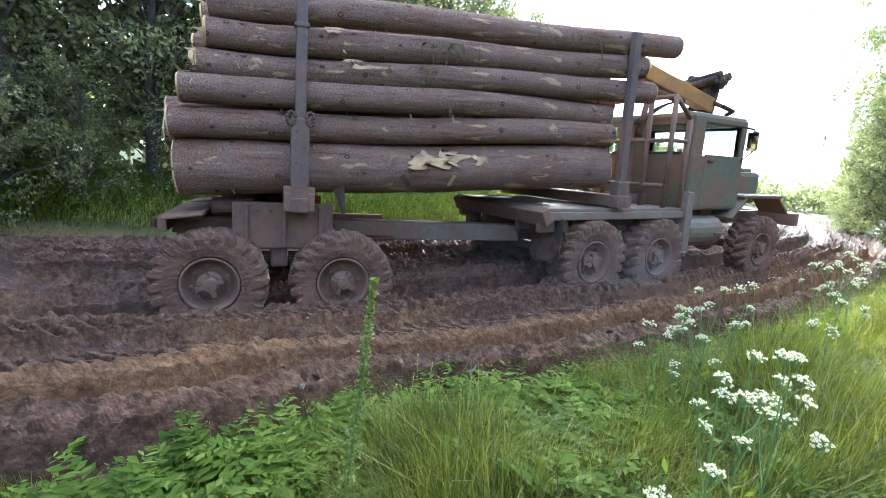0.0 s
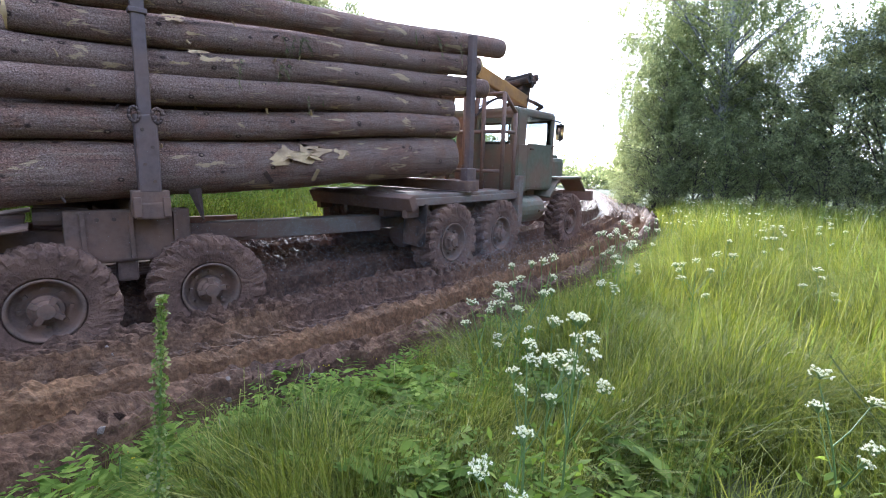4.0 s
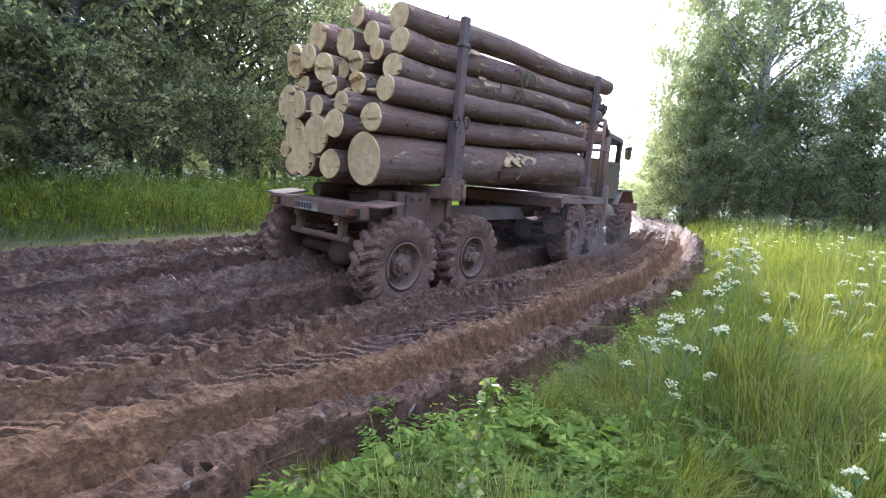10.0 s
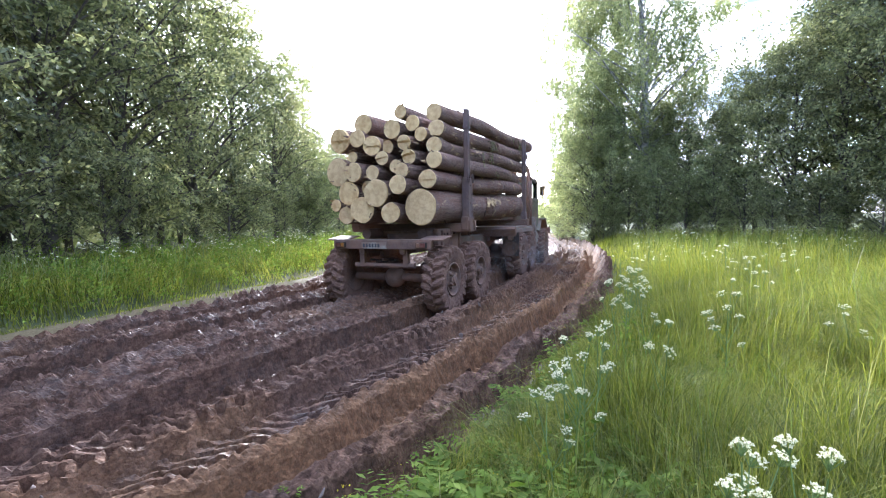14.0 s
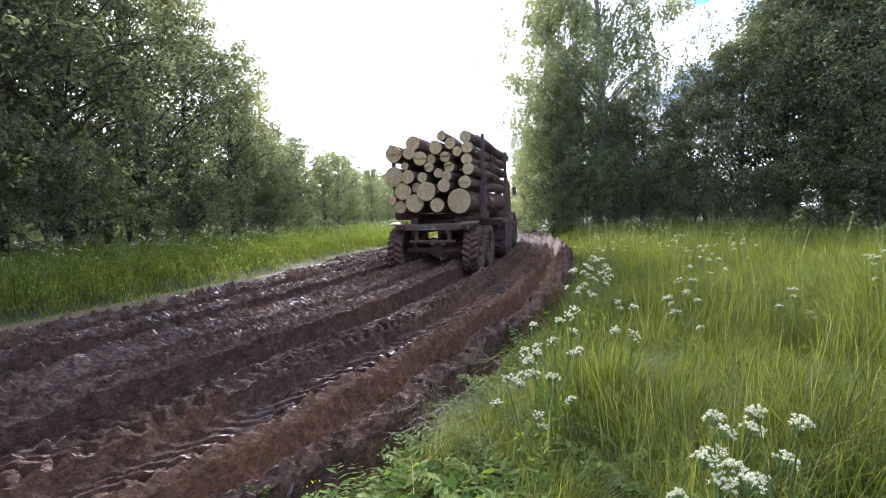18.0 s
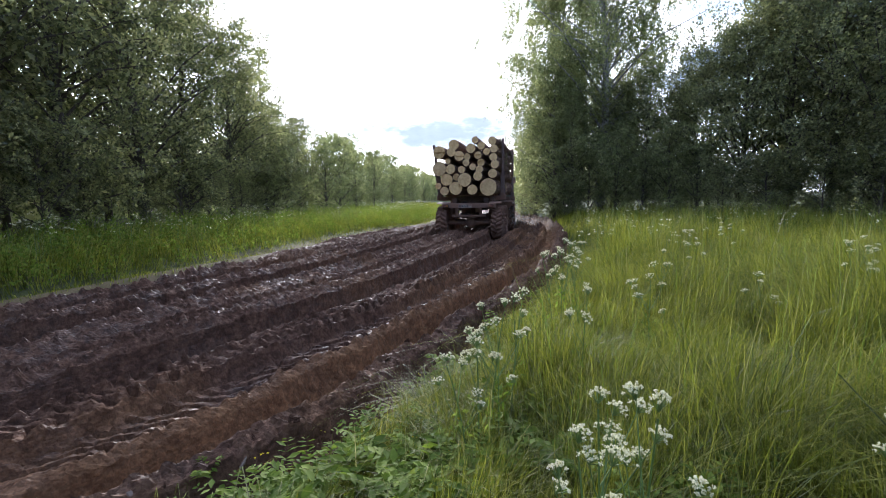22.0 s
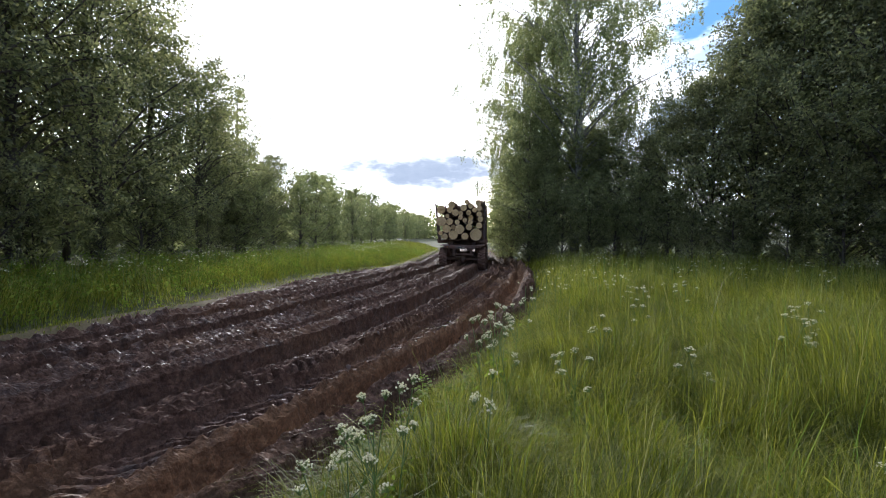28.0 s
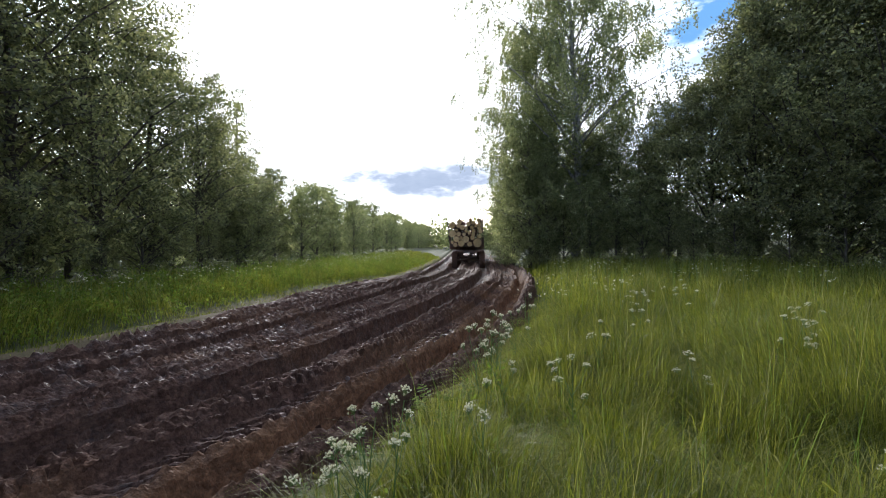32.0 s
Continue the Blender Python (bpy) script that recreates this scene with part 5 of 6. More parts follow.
def left_bank(name, label, count, y0, y1, d0, d1, h0, wide, mat, seed):
    rnd = np.random.RandomState(seed)
    y = y0 + (y1 - y0) * rnd.rand(count) ** 1.3
    d = d0 + (d1 - d0) * rnd.rand(count)
    x = line_x(y) + left_edge(y) - d
    z = ground_z(x, y, False)[0]
    grow = np.clip((d - d0 - 0.2) / 1.3, 0.18, 1)
    h = h0 * grow * (0.5 + 0.9 * octaves(x, y, 0.7, 3, seed=seed)) * rnd.uniform(0.6, 1.15, count)
    v, f = blades(x, y, z, h, wide * rnd.uniform(0.6, 1.4, count), rnd.uniform(0.15, 0.8, count), rnd, True)
    tagged(new(name, raw_mesh(name, v, f, [mat])), label, "grass", kind="stuff")


verge("near_grass", "lush bright green grass beside the mud", 96000, -0.1, 4.2, -1.6, 4.6, 0.0046, GRASS, 71, keep=0.25)
verge("meadow_grass", "tall green meadow grass along a muddy track", 160000, -0.05, 6.5, 4.0, 13.0, 0.0056, GRASS, 72, 1.3, 1.12)
verge("far_meadow_grass", "tall meadow grass before dark woods", 80000, 0.0, 26.0, 12.0, 34.0, 0.018, GRASS, 73, 1.2, 1.15)
verge("side_meadow_grass", "tall meadow grass at a wood edge", 50000, 4.0, 18.0, 0.5, 14.0, 0.012, GRASS, 74, 1.0, 1.1)
verge("seeding_grass", "pale seeding grass stems over a meadow", 13000, 0.7, 15.0, 3.2, 26.0, 0.005, GRASS_TALL, 75, 1.2, 1.6, 0.3, (0.05, 0.35))
verge("rear_meadow_grass", "meadow grass round the place where one stands", 26000, -0.1, 12.0, -9.0, 1.0, 0.02, GRASS, 78, 1.0, 0.9)
left_bank("bank_grass", "green grass bank below dark trees", 84000, -4.0, 60.0, 0.15, 5.5, 0.62, 0.013, GRASS, 76)
left_bank("bank_seeding_grass", "pale seeding grass on a bank below trees", 7000, 2.0, 45.0, 1.0, 5.0, 0.9, 0.012, GRASS_TALL, 77)


# ---- weeds and flowers ----
def leaf_quads(c, d, n, size, aspect=0.5):
    """Pointed leaves at c, along d, facing n: two triangles each, folded a little."""
    d = d / (np.linalg.norm(d, axis=1)[:, None] + 1e-9)
    s = np.cross(d, n)
    s /= np.linalg.norm(s, axis=1)[:, None] + 1e-9
    up = np.cross(s, d)
    size = np.asarray(size).reshape(-1, 1)
    v = np.stack([c, c + d * size * 0.5 + s * size * aspect * 0.5 + up * size * 0.06, c + d * size, c + d * size * 0.5 - s * size * aspect * 0.5 + up * size * 0.06], 1).reshape(-1, 3)
    k = np.arange(len(c))[:, None] * 4
    return v, np.concatenate([k + np.array([[0, 1, 2]]), k + np.array([[0, 2, 3]])])


def rand_dirs(rnd, n, lift=0.0):
    d = rnd.normal(size=(n, 3))
    d[:, 2] += lift
    return d / np.linalg.norm(d, axis=1)[:, None]


# ---- exhaust smoke ----
def make_smoke(seed, reach, count):
    """A drifting veil of tiny pale specks, thick in the middle and thin outside."""
    rnd = np.random.RandomState(seed)
    c = rnd.normal(size=(count, 3)) * reach
    c[:, 2] = np.abs(c[:, 2]) + 0.15 * np.abs(c[:, 1])
    v, f = leaf_quads(c, rand_dirs(rnd, count), rand_dirs(rnd, count), rnd.uniform(0.0035, 0.006, count), 0.9)
    return tagged(new("exhaust_smoke", raw_mesh("exhaust_smoke", v, f, [SMOKE], smooth=False)), "thin bluish exhaust smoke drifting beside the truck's wheels", "smoke", kind="stuff")


smokes = [(make_smoke(41, (0.45, 0.75, 0.5), 26000), Vector((1.5, -0.3, 0.0))), (make_smoke(42, (0.7, 1.1, 0.75), 26000), Vector((0.9, -2.0, 0.05)))]


def weeds(name, label, count, x0, x1, y0, y1, size, seed, leaflets=16):
    """Low feathery plants: fronds set with leaflets."""
    rnd = np.random.RandomState(seed)
    x, y = scatter(rnd, count, x0, x1, y0, y1)
    x = x + line_x(y) + right_edge(y)
    ok = octaves(x, y, 0.9, 2, seed=seed) > 0.42
    x, y = x[ok], y[ok]
    z = ground_z(x, y, False)[0]
    cs, ds, ns, ss = [], [], [], []
    for px, py, pz in zip(x, y, z):
        for _ in range(rnd.randint(3, 6)):
            a, ln = rnd.uniform(0, 2 * np.pi), size * rnd.uniform(0.6, 1.2)
            out = np.array([np.cos(a), np.sin(a), 0])
            s = np.linspace(0.25, 1, leaflets // 2)
            p = np.array([px, py, pz]) + out * (s * ln * 0.75)[:, None] + np.array([0, 0, 1]) * (ln * (1.5 * s - 0.75 * s * s))[:, None]
            for k in (-1, 1):
                sidew = np.array([-out[1], out[0], 0]) * k
                cs.append(p), ds.append(np.tile(sidew + out * 0.5, (len(s), 1)) + rnd.normal(size=(len(s), 3)) * 0.2)
                ns.append(np.tile([0, 0, 1.0], (len(s), 1)) + rnd.normal(size=(len(s), 3)) * 0.3)
                ss.append(ln * 0.42 * (1.15 - s) * rnd.uniform(0.7, 1.2, len(s)) + 0.012)
    v, f = leaf_quads(np.concatenate(cs), np.concatenate(ds), np.concatenate(ns), np.concatenate(ss), 0.42)
    tagged(new(name, raw_mesh(name, v, f, [WEED])), label, "weeds", kind="stuff")


weeds("feathery_weeds", "low feathery green weeds among grass", 1300, 0.25, 4.6, -1.2, 7.0, 0.36, 81)
weeds("edge_weeds", "small weeds at the edge of the mud", 130, -0.2, 0.9, 0.4, 9.0, 0.15, 82)


def rosette(px, py, seed, size=0.2, count=9):
    """A broad-leaved plant of toothed oval leaves."""
    rnd = np.random.RandomState(seed)
    z = float(ground_z(px, py, False)[0])
    ob = empty("broadleaf_weed", "broad toothed green leaves low in the grass", "weed", "broadleaf weeds on the verge", pose(px, py, z))
    for k in range(count):
        a, tilt, ln = rnd.uniform(0, 2 * np.pi), rnd.uniform(0.3, 1.0), size * rnd.uniform(0.7, 1.25)
        s = np.linspace(0, 1, 7)
        w2 = ln * 0.30 * np.sin(np.pi * np.clip(s, 0.02, 0.98)) ** 0.7 * (1 + 0.22 * (np.arange(7) % 2))
        out, side = np.array([np.cos(a), np.sin(a), 0]), np.array([-np.sin(a), np.cos(a), 0])
        p = np.array([0, 0, 0.03 + 0.1 * rnd.rand()]) + out * (s * ln)[:, None] + np.array([0, 0, 1]) * (ln * tilt * (1.2 * s - 0.9 * s * s))[:, None]
        v = np.concatenate([p - side * w2[:, None] + [0, 0, 0.02], p, p + side * w2[:, None] + [0, 0, 0.02]])
        j = np.arange(6)
        piece("leaf", raw_mesh("leaf", v, np.concatenate([np.stack([j, j + 7, j + 8, j + 1], -1), np.stack([j + 7, j + 14, j + 15, j + 8], -1)]), [WEED]), ob)


def bank_herbs():
    """Leafy nettles and umbel foliage that stand in the grass of the far bank."""
    rnd = np.random.RandomState(84)
    n, per = 1700, 22
    y = 1.0 + 42 * rnd.rand(n) ** 1.3
    x = line_x(y) + left_edge(y) - rnd.uniform(0.5, 5.2, n)
    z = ground_z(x, y, False)[0]
    tall = rnd.uniform(0.3, 0.85, n)
    q = rnd.uniform(0.2, 1.0, (n, per))
    c = np.stack([x[:, None] + rnd.normal(size=(n, per)) * 0.1, y[:, None] + rnd.normal(size=(n, per)) * 0.1, z[:, None] + tall[:, None] * q], -1).reshape(-1, 3)
    v, f = leaf_quads(c, rand_dirs(rnd, len(c), 0.1), rand_dirs(rnd, len(c), 1.0), rnd.uniform(0.04, 0.10, len(c)), 0.5)
    tagged(new("bank_herbs", raw_mesh("bank_herbs", v, f, [WEED])), "leafy green herbs growing on a grassy bank", "weeds", kind="stuff")


bank_herbs()
rnd_weed = random.Random(9)
for k in range(34):
    y = rnd_weed.uniform(0.6, 5.5)
    x = float(line_x(y) + right_edge(y)) + rnd_weed.uniform(0.05, 1.5)
    rosette(x, y, 300 + k, rnd_weed.uniform(0.08, 0.15), rnd_weed.randint(7, 13))


def umbel_mesh(seed, radius, rays=17):
    """A domed lacy flower head: rays that each end in a small round tuft of tiny petals."""
    rnd = np.random.RandomState(seed)
    c, stems = [], []
    for k in range(rays):
        r, a = radius * math.sqrt((k + 0.5) / rays) * rnd.uniform(0.8, 1.12), k * 2.4 + rnd.uniform(-0.35, 0.35)
        tip = np.array([r * math.cos(a), r * math.sin(a), 0.05 - 0.5 * r * r / radius + rnd.uniform(-0.01, 0.01)])
        stems.append(sweep([(0, 0, 0), tip * 0.55, tip], [0.0016, 0.0013, 0.001], 3))
        tuft = rnd.uniform(0.7, 1.25) * radius * 0.17
        q = rnd.normal(size=(17, 3))
        q /= np.linalg.norm(q, axis=1)[:, None]
        c.append(tip + q * rnd.uniform(0.3, 1.0, (17, 1)) * tuft * [1, 1, 0.6])
    c = np.concatenate(c)
    d = rand_dirs(rnd, len(c), 0.2)
    v, f = leaf_quads(c, d, rand_dirs(rnd, len(c), 1.0), rnd.uniform(0.0042, 0.007, len(c)), 0.95)
    sv, sf = join(stems)
    return raw_mesh("flower_head", v, f, [PETAL]), raw_mesh("ray_stalk", sv, sf, [STEM])


UMBELS = [umbel_mesh(500 + k, r) for k, r in enumerate((0.034, 0.044, 0.052, 0.028))]


def umbel_plant(seed, height, heads, spread):
    """A hollow-stemmed plant with branches, each with a white head, and a few cut leaves."""
    rnd = np.random.RandomState(seed)
    ob = empty("umbel_flower", "white umbel wildflower on a tall green stem in grass", "flower", "white umbel flowers in the meadow")
    lean = rnd.normal(size=2) * 0.07
    at = lambda s: np.array([lean[0] * s * s * height, lean[1] * s * s * height, height * s])  # noqa: E731
    s = np.linspace(0, 0.97, 7)
    v, f = sweep([at(q) for q in s], np.linspace(0.006, 0.0025, 7), 6)
    piece("stem", raw_mesh("stem", v, f, [STEM]), ob)
    for k in range(heads):
        q = 0.97 if k == 0 else rnd.uniform(0.45, 0.75)
        a = rnd.uniform(0, 2 * np.pi)
        end = at(0.97) + np.array([0, 0, 0.02]) if k == 0 else at(q) + np.array([math.cos(a) * spread * rnd.uniform(0.5, 1.2), math.sin(a) * spread * rnd.uniform(0.5, 1.2), height * rnd.uniform(0.18, 0.34)])
        if k:
            v, f = sweep([at(q), (at(q) + end) / 2 + [0, 0, -0.02], end], [0.003, 0.0025, 0.0016], 5)
            piece("branch", raw_mesh("branch", v, f, [STEM]), ob)
        petals, rays = UMBELS[rnd.randint(4)]
        m = pose(*end, rnd.uniform(-28, 28), rnd.uniform(-28, 28), rnd.uniform(0, 360))
        head = piece("flower_head", petals, ob, "", m)
        piece("ray_stalk", rays, head)
    n = 40
    sp = rnd.uniform(0.1, 0.6, n)
    c = np.array([at(q) for q in sp]) + rnd.normal(size=(n, 3)) * [0.06, 0.06, 0.03]
    v, f = leaf_quads(c, rand_dirs(rnd, n, 0.1), rand_dirs(rnd, n, 1.2), rnd.uniform(0.03, 0.07, n), 0.4)
    piece("foliage", raw_mesh("foliage", v, f, [WEED]), ob)
    return ob


PLANTS = [umbel_plant(520 + k, h, n, s) for k, (h, n, s) in enumerate(((1.0, 6, 0.14), (0.9, 4, 0.11), (1.05, 7, 0.15), (0.8, 4, 0.1), (0.95, 5, 0.13)))]
# where each stands, and the height of its highest head over the track
UMBEL_AT = [(0.74, 2.06, 1.16), (0.60, 1.98, 1.0), (0.66, 2.16, 1.08), (0.58, 1.55, 0.9), (1.75, 2.25, 0.98), (0.33, 3.62, 1.06), (0.46, 3.72, 1.08), (0.38, 3.5, 0.98), (0.26, 3.44, 0.92), (0.2, 3.3, 0.84), (1.16, 6.0, 1.16), (1.02, 5.7, 1.08),
            (1.12, 5.85, 1.22), (0.98, 4.1, 1.02), (1.25, 5.5, 1.1), (3.9, 5.6, 1.2), (4.05, 5.75, 1.12), (1.75, 5.0, 1.0), (2.3, 6.3, 1.05),
            (2.85, 5.2, 0.98), (1.45, 6.9, 1.1), (3.0, 7.2, 1.05), (4.9, 6.9, 1.15), (1.8, 8.4, 1.1), (5.4, 5.0, 1.1), (2.9, 3.4, 0.95), (3.6, 8.8, 1.1), (4.6, 9.4, 1.15)]
rnd_umbel = random.Random(4)
PLANT_H = (1.0, 0.9, 1.05, 0.8, 0.95)
for k, (x, y, top) in enumerate(UMBEL_AT):
    z = float(ground_z(x, y, False)[0])
    base = PLANTS[k % 5]
    m = pose(x, y, z - 0.02, 0, 0, rnd_umbel.uniform(0, 360)) @ Matrix.Diagonal((1.0, 1.0, (top - z + 0.02) / PLANT_H[k % 5], 1))
    if k < 5:
        base.matrix_basis = m
    else:
        copy_thing(base, m @ Matrix.Diagonal((*(1 / q for q in base.scale), 1)))


def flower_dots(name, label, places, size, mat, seed, tufts=9):
    """Far flower heads by the hundred, as small tufts on stems."""
    rnd = np.random.RandomState(seed)
    cs, stems = [], []
    for x, y, h in places:
        z = float(ground_z(x, y, False)[0])
        top = np.array([x, y, z + h])
        stems.append(sweep([(x, y, z), tuple(top)], [0.006, 0.004], 3))
        for _ in range(rnd.randint(2, 5)):
            q = top + rnd.normal(size=3) * [0.12, 0.12, 0.05]
            cs.append(q + rnd.normal(size=(tufts, 3)) * [size * 0.7, size * 0.7, size * 0.2])
    c = np.concatenate(cs)
    v, f = leaf_quads(c, rand_dirs(rnd, len(c)), rand_dirs(rnd, len(c), 1.5), rnd.uniform(0.5, 1.0, len(c)) * size, 0.9)
    sv, sf = join(stems)
    sf = np.concatenate([sf[:, :3], sf[:, [0, 2, 3]]])
    v2, f2 = join([(v, f), (sv, sf)])
    tagged(new(name, raw_mesh(name, v2, f2, [mat, STEM], np.concatenate([np.zeros(len(f)), np.ones(len(sf))]))), label, "flowers", kind="stuff")


rnd_far = np.random.RandomState(33)
spots = []
for k in range(290):
    y = 4 + 40 * rnd_far.rand() ** 1.3
    spots.append((float(line_x(y) + left_edge(y)) - rnd_far.uniform(1.6, 4.8), y, rnd_far.uniform(0.55, 1.0)))
flower_dots("bank_umbel_flowers", "white umbel flowers along a grassy bank", spots, 0.024, PETAL, 34)
spots = []
for k in range(210):
    y = 9 + 18 * rnd_far.rand()
    spots.append((float(line_x(y)) + 4.3 + 18 * rnd_far.rand() ** 1.2, y, rnd_far.uniform(0.7, 1.05)))
flower_dots("meadow_umbel_flowers", "white umbel flowers at the far side of a meadow", spots, 0.021, PETAL, 35)
spots = []
for k in range(40):
    y = rnd_far.uniform(1.0, 7.0)
    spots.append((float(line_x(y) + right_edge(y)) + rnd_far.uniform(0.1, 1.6), y, rnd_far.uniform(0.12, 0.35)))
flower_dots("buttercups", "tiny yellow buttercups beside the mud", spots, 0.014, YELLOW, 36, 3)


def dock_plant():
    """A tall green dock spike with whorls of seeds."""
    rnd = np.random.RandomState(12)
    ob = empty("dock_plant", "tall green dock spike standing in the grass", "plant", m=pose(-0.47, 1.27, float(ground_z(-0.47, 1.27, False)[0]) - 0.02, -1, 3, 0))
    h = 1.31 - float(ground_z(-0.47, 1.27, False)[0])
    s = np.linspace(0, 1, 9)
    v, f = sweep(np.stack([0.03 * s * s, 0.02 * np.sin(s * 3), h * s], -1), np.linspace(0.007, 0.002, 9), 6)
    piece("stem", raw_mesh("stem", v, f, [STEM]), ob)
    q = np.repeat(np.linspace(0.42, 1.0, 26), 34)
    a, r = rnd.uniform(0, 2 * np.pi, len(q)), rnd.uniform(0.005, 0.03, len(q)) * (1.25 - q)
    r = r * 1.5
    c = np.stack([0.03 * q * q + r * np.cos(a), 0.02 * np.sin(q * 3) + r * np.sin(a), h * q + rnd.normal(size=len(q)) * 0.007], -1)
    v, f = leaf_quads(c, rand_dirs(rnd, len(c), -0.3), rand_dirs(rnd, len(c)), rnd.uniform(0.010, 0.018, len(c)), 0.8)
    piece("seed_spike", raw_mesh("seed_spike", v, f, [GRASS_TALL]), ob, "dense yellow-green seed spike")
    for k in range(7):
        z, an = 0.06 + 0.055 * k, k * 2.3
        c = np.array([[0, 0, z]])
        v, f = leaf_quads(c, np.array([[math.cos(an), math.sin(an), 0.8 - 0.1 * k]]), np.array([[0, 0, 1.0]]), [0.2 - 0.015 * k], 0.3)
        piece("leaf", raw_mesh("leaf", v, f, [WEED]), ob)


dock_plant()


def straw_stem(x, y, bends, seed):
    pts = [(x, y, float(ground_z(x, y, False)[0]))]
    for dx, dy, dz in bends:
        pts.append((pts[-1][0] + dx, pts[-1][1] + dy, pts[-1][2] + dz))
    v, f = sweep(pts, np.linspace(0.004, 0.0015, len(pts)), 5)
    tagged(new("straw_stem", raw_mesh("straw_stem", v, f, [STRAW])), "dry bent straw stalk at the mud's edge", "straw", "dry stalks at the mud's edge")


for k, (x, y, bends) in enumerate(((-0.95, 2.5, ((0.03, 0.05, 0.2), (0.1, 0.1, 0.16))), (-1.1, 2.35, ((-0.02, 0, 0.22), (-0.03, 0.02, 0.1))), (-0.8, 2.6, ((0.12, 0.02, 0.1), (0.14, 0.03, -0.05))),
                                   (-1.3, 2.4, ((0.03, 0.02, 0.14), (0.1, 0.02, 0.05))), (-0.7, 3.0, ((0.04, 0, 0.18), (0.06, 0.03, 0.05))), (-0.55, 3.4, ((-0.05, 0.02, 0.13), (-0.07, 0, 0.02))))):
    straw_stem(x, y, bends, k)


def clods():
    """Lumps of dried mud along the ridges and the grass edge."""
    rnd = np.random.RandomState(55)
    base = []
    for k in range(6):
        bm = bmesh.new()
        bmesh.ops.create_icosphere(bm, subdivisions=2, radius=1.0)
        for v in bm.verts:
            v.co *= 0.75 + 0.6 * noise.noise(v.co * 1.4 + Vector((k * 7, 0, 0)))
        me = bpy.data.meshes.new("clod")
        bm.to_mesh(me)
        bm.free()
        me.materials.append(MUD)
        base.append(me)
    pale = []
    for me in base:
        c = me.copy()
        c.materials.clear()
        c.materials.append(ROCK)
        pale.append(c)
    for k in range(110):
        y = 2.2 + 10 * rnd.rand() ** 1.5
        ridge = k % 3 == 0
        u = right_edge(y) * (3.66 / 3.95) + rnd.normal() * 0.09 if ridge else (right_edge(y) - abs(rnd.normal()) * 0.1 if k % 3 == 1 else rnd.uniform(1.3, 3.2))
        x = float(line_x(y) + u)
        r = rnd.uniform(0.018, 0.05)
        z = float(ground_z(x, y)[0])
        ob = new("clod", (pale if k % 3 else base)[k % 6])
        ob.matrix_basis = pose(x, y, z + r * 0.05, *rnd.uniform(0, 360, 3)) @ Matrix.Diagonal((r * rnd.uniform(0.9, 1.8), r, r * rnd.uniform(0.25, 0.45), 1))
        tagged(ob, "dried lump of mud on the track" if k % 3 != 1 else "pale dried clod at the grass edge", "clod", "mud clods")


clods()


def dried_lip():
    """Pale dried slabs of mud that lie end to end where the grass begins."""
    rnd = np.random.RandomState(58)
    y = 2.3
    while y < 8.5:
        ln, r = rnd.uniform(0.09, 0.26), rnd.uniform(0.03, 0.05)
        x = float(line_x(y) + right_edge(y)) - 0.03 + rnd.normal() * 0.025
        slope = float(line_x(y + 0.3) + right_edge(y + 0.3) - line_x(y - 0.3) - right_edge(y - 0.3)) / 0.6
        bm = bmesh.new()
        bmesh.ops.create_icosphere(bm, subdivisions=3, radius=1.0)
        for v in bm.verts:
            v.co *= 0.82 + 0.45 * noise.noise(v.co * 1.3 + Vector((y * 9, 0, 0))) + 0.16 * noise.noise(v.co * 4.0 + Vector((0, y * 5, 0)))
        me = bpy.data.meshes.new("dried_clod")
        bm.to_mesh(me)
        bm.free()
        me.materials.append(ROCK)
        ob = new("dried_clod", me)
        ob.matrix_basis = pose(x, y, float(ground_z(x, y, False)[0]) + 0.02, rnd.uniform(-8, 8), rnd.uniform(-15, 15), -math.degrees(math.atan(slope)) + rnd.uniform(-14, 14)) @ Matrix.Diagonal((r * rnd.uniform(1.0, 1.6), ln * 0.62, r, 1))
        tagged(ob, "pale dried lump of mud along the grass edge", "clod", "dried mud along the grass")
        y += ln * rnd.uniform(0.75, 1.5) + (0.5 if rnd.rand() < 0.12 else 0)


dried_lip()


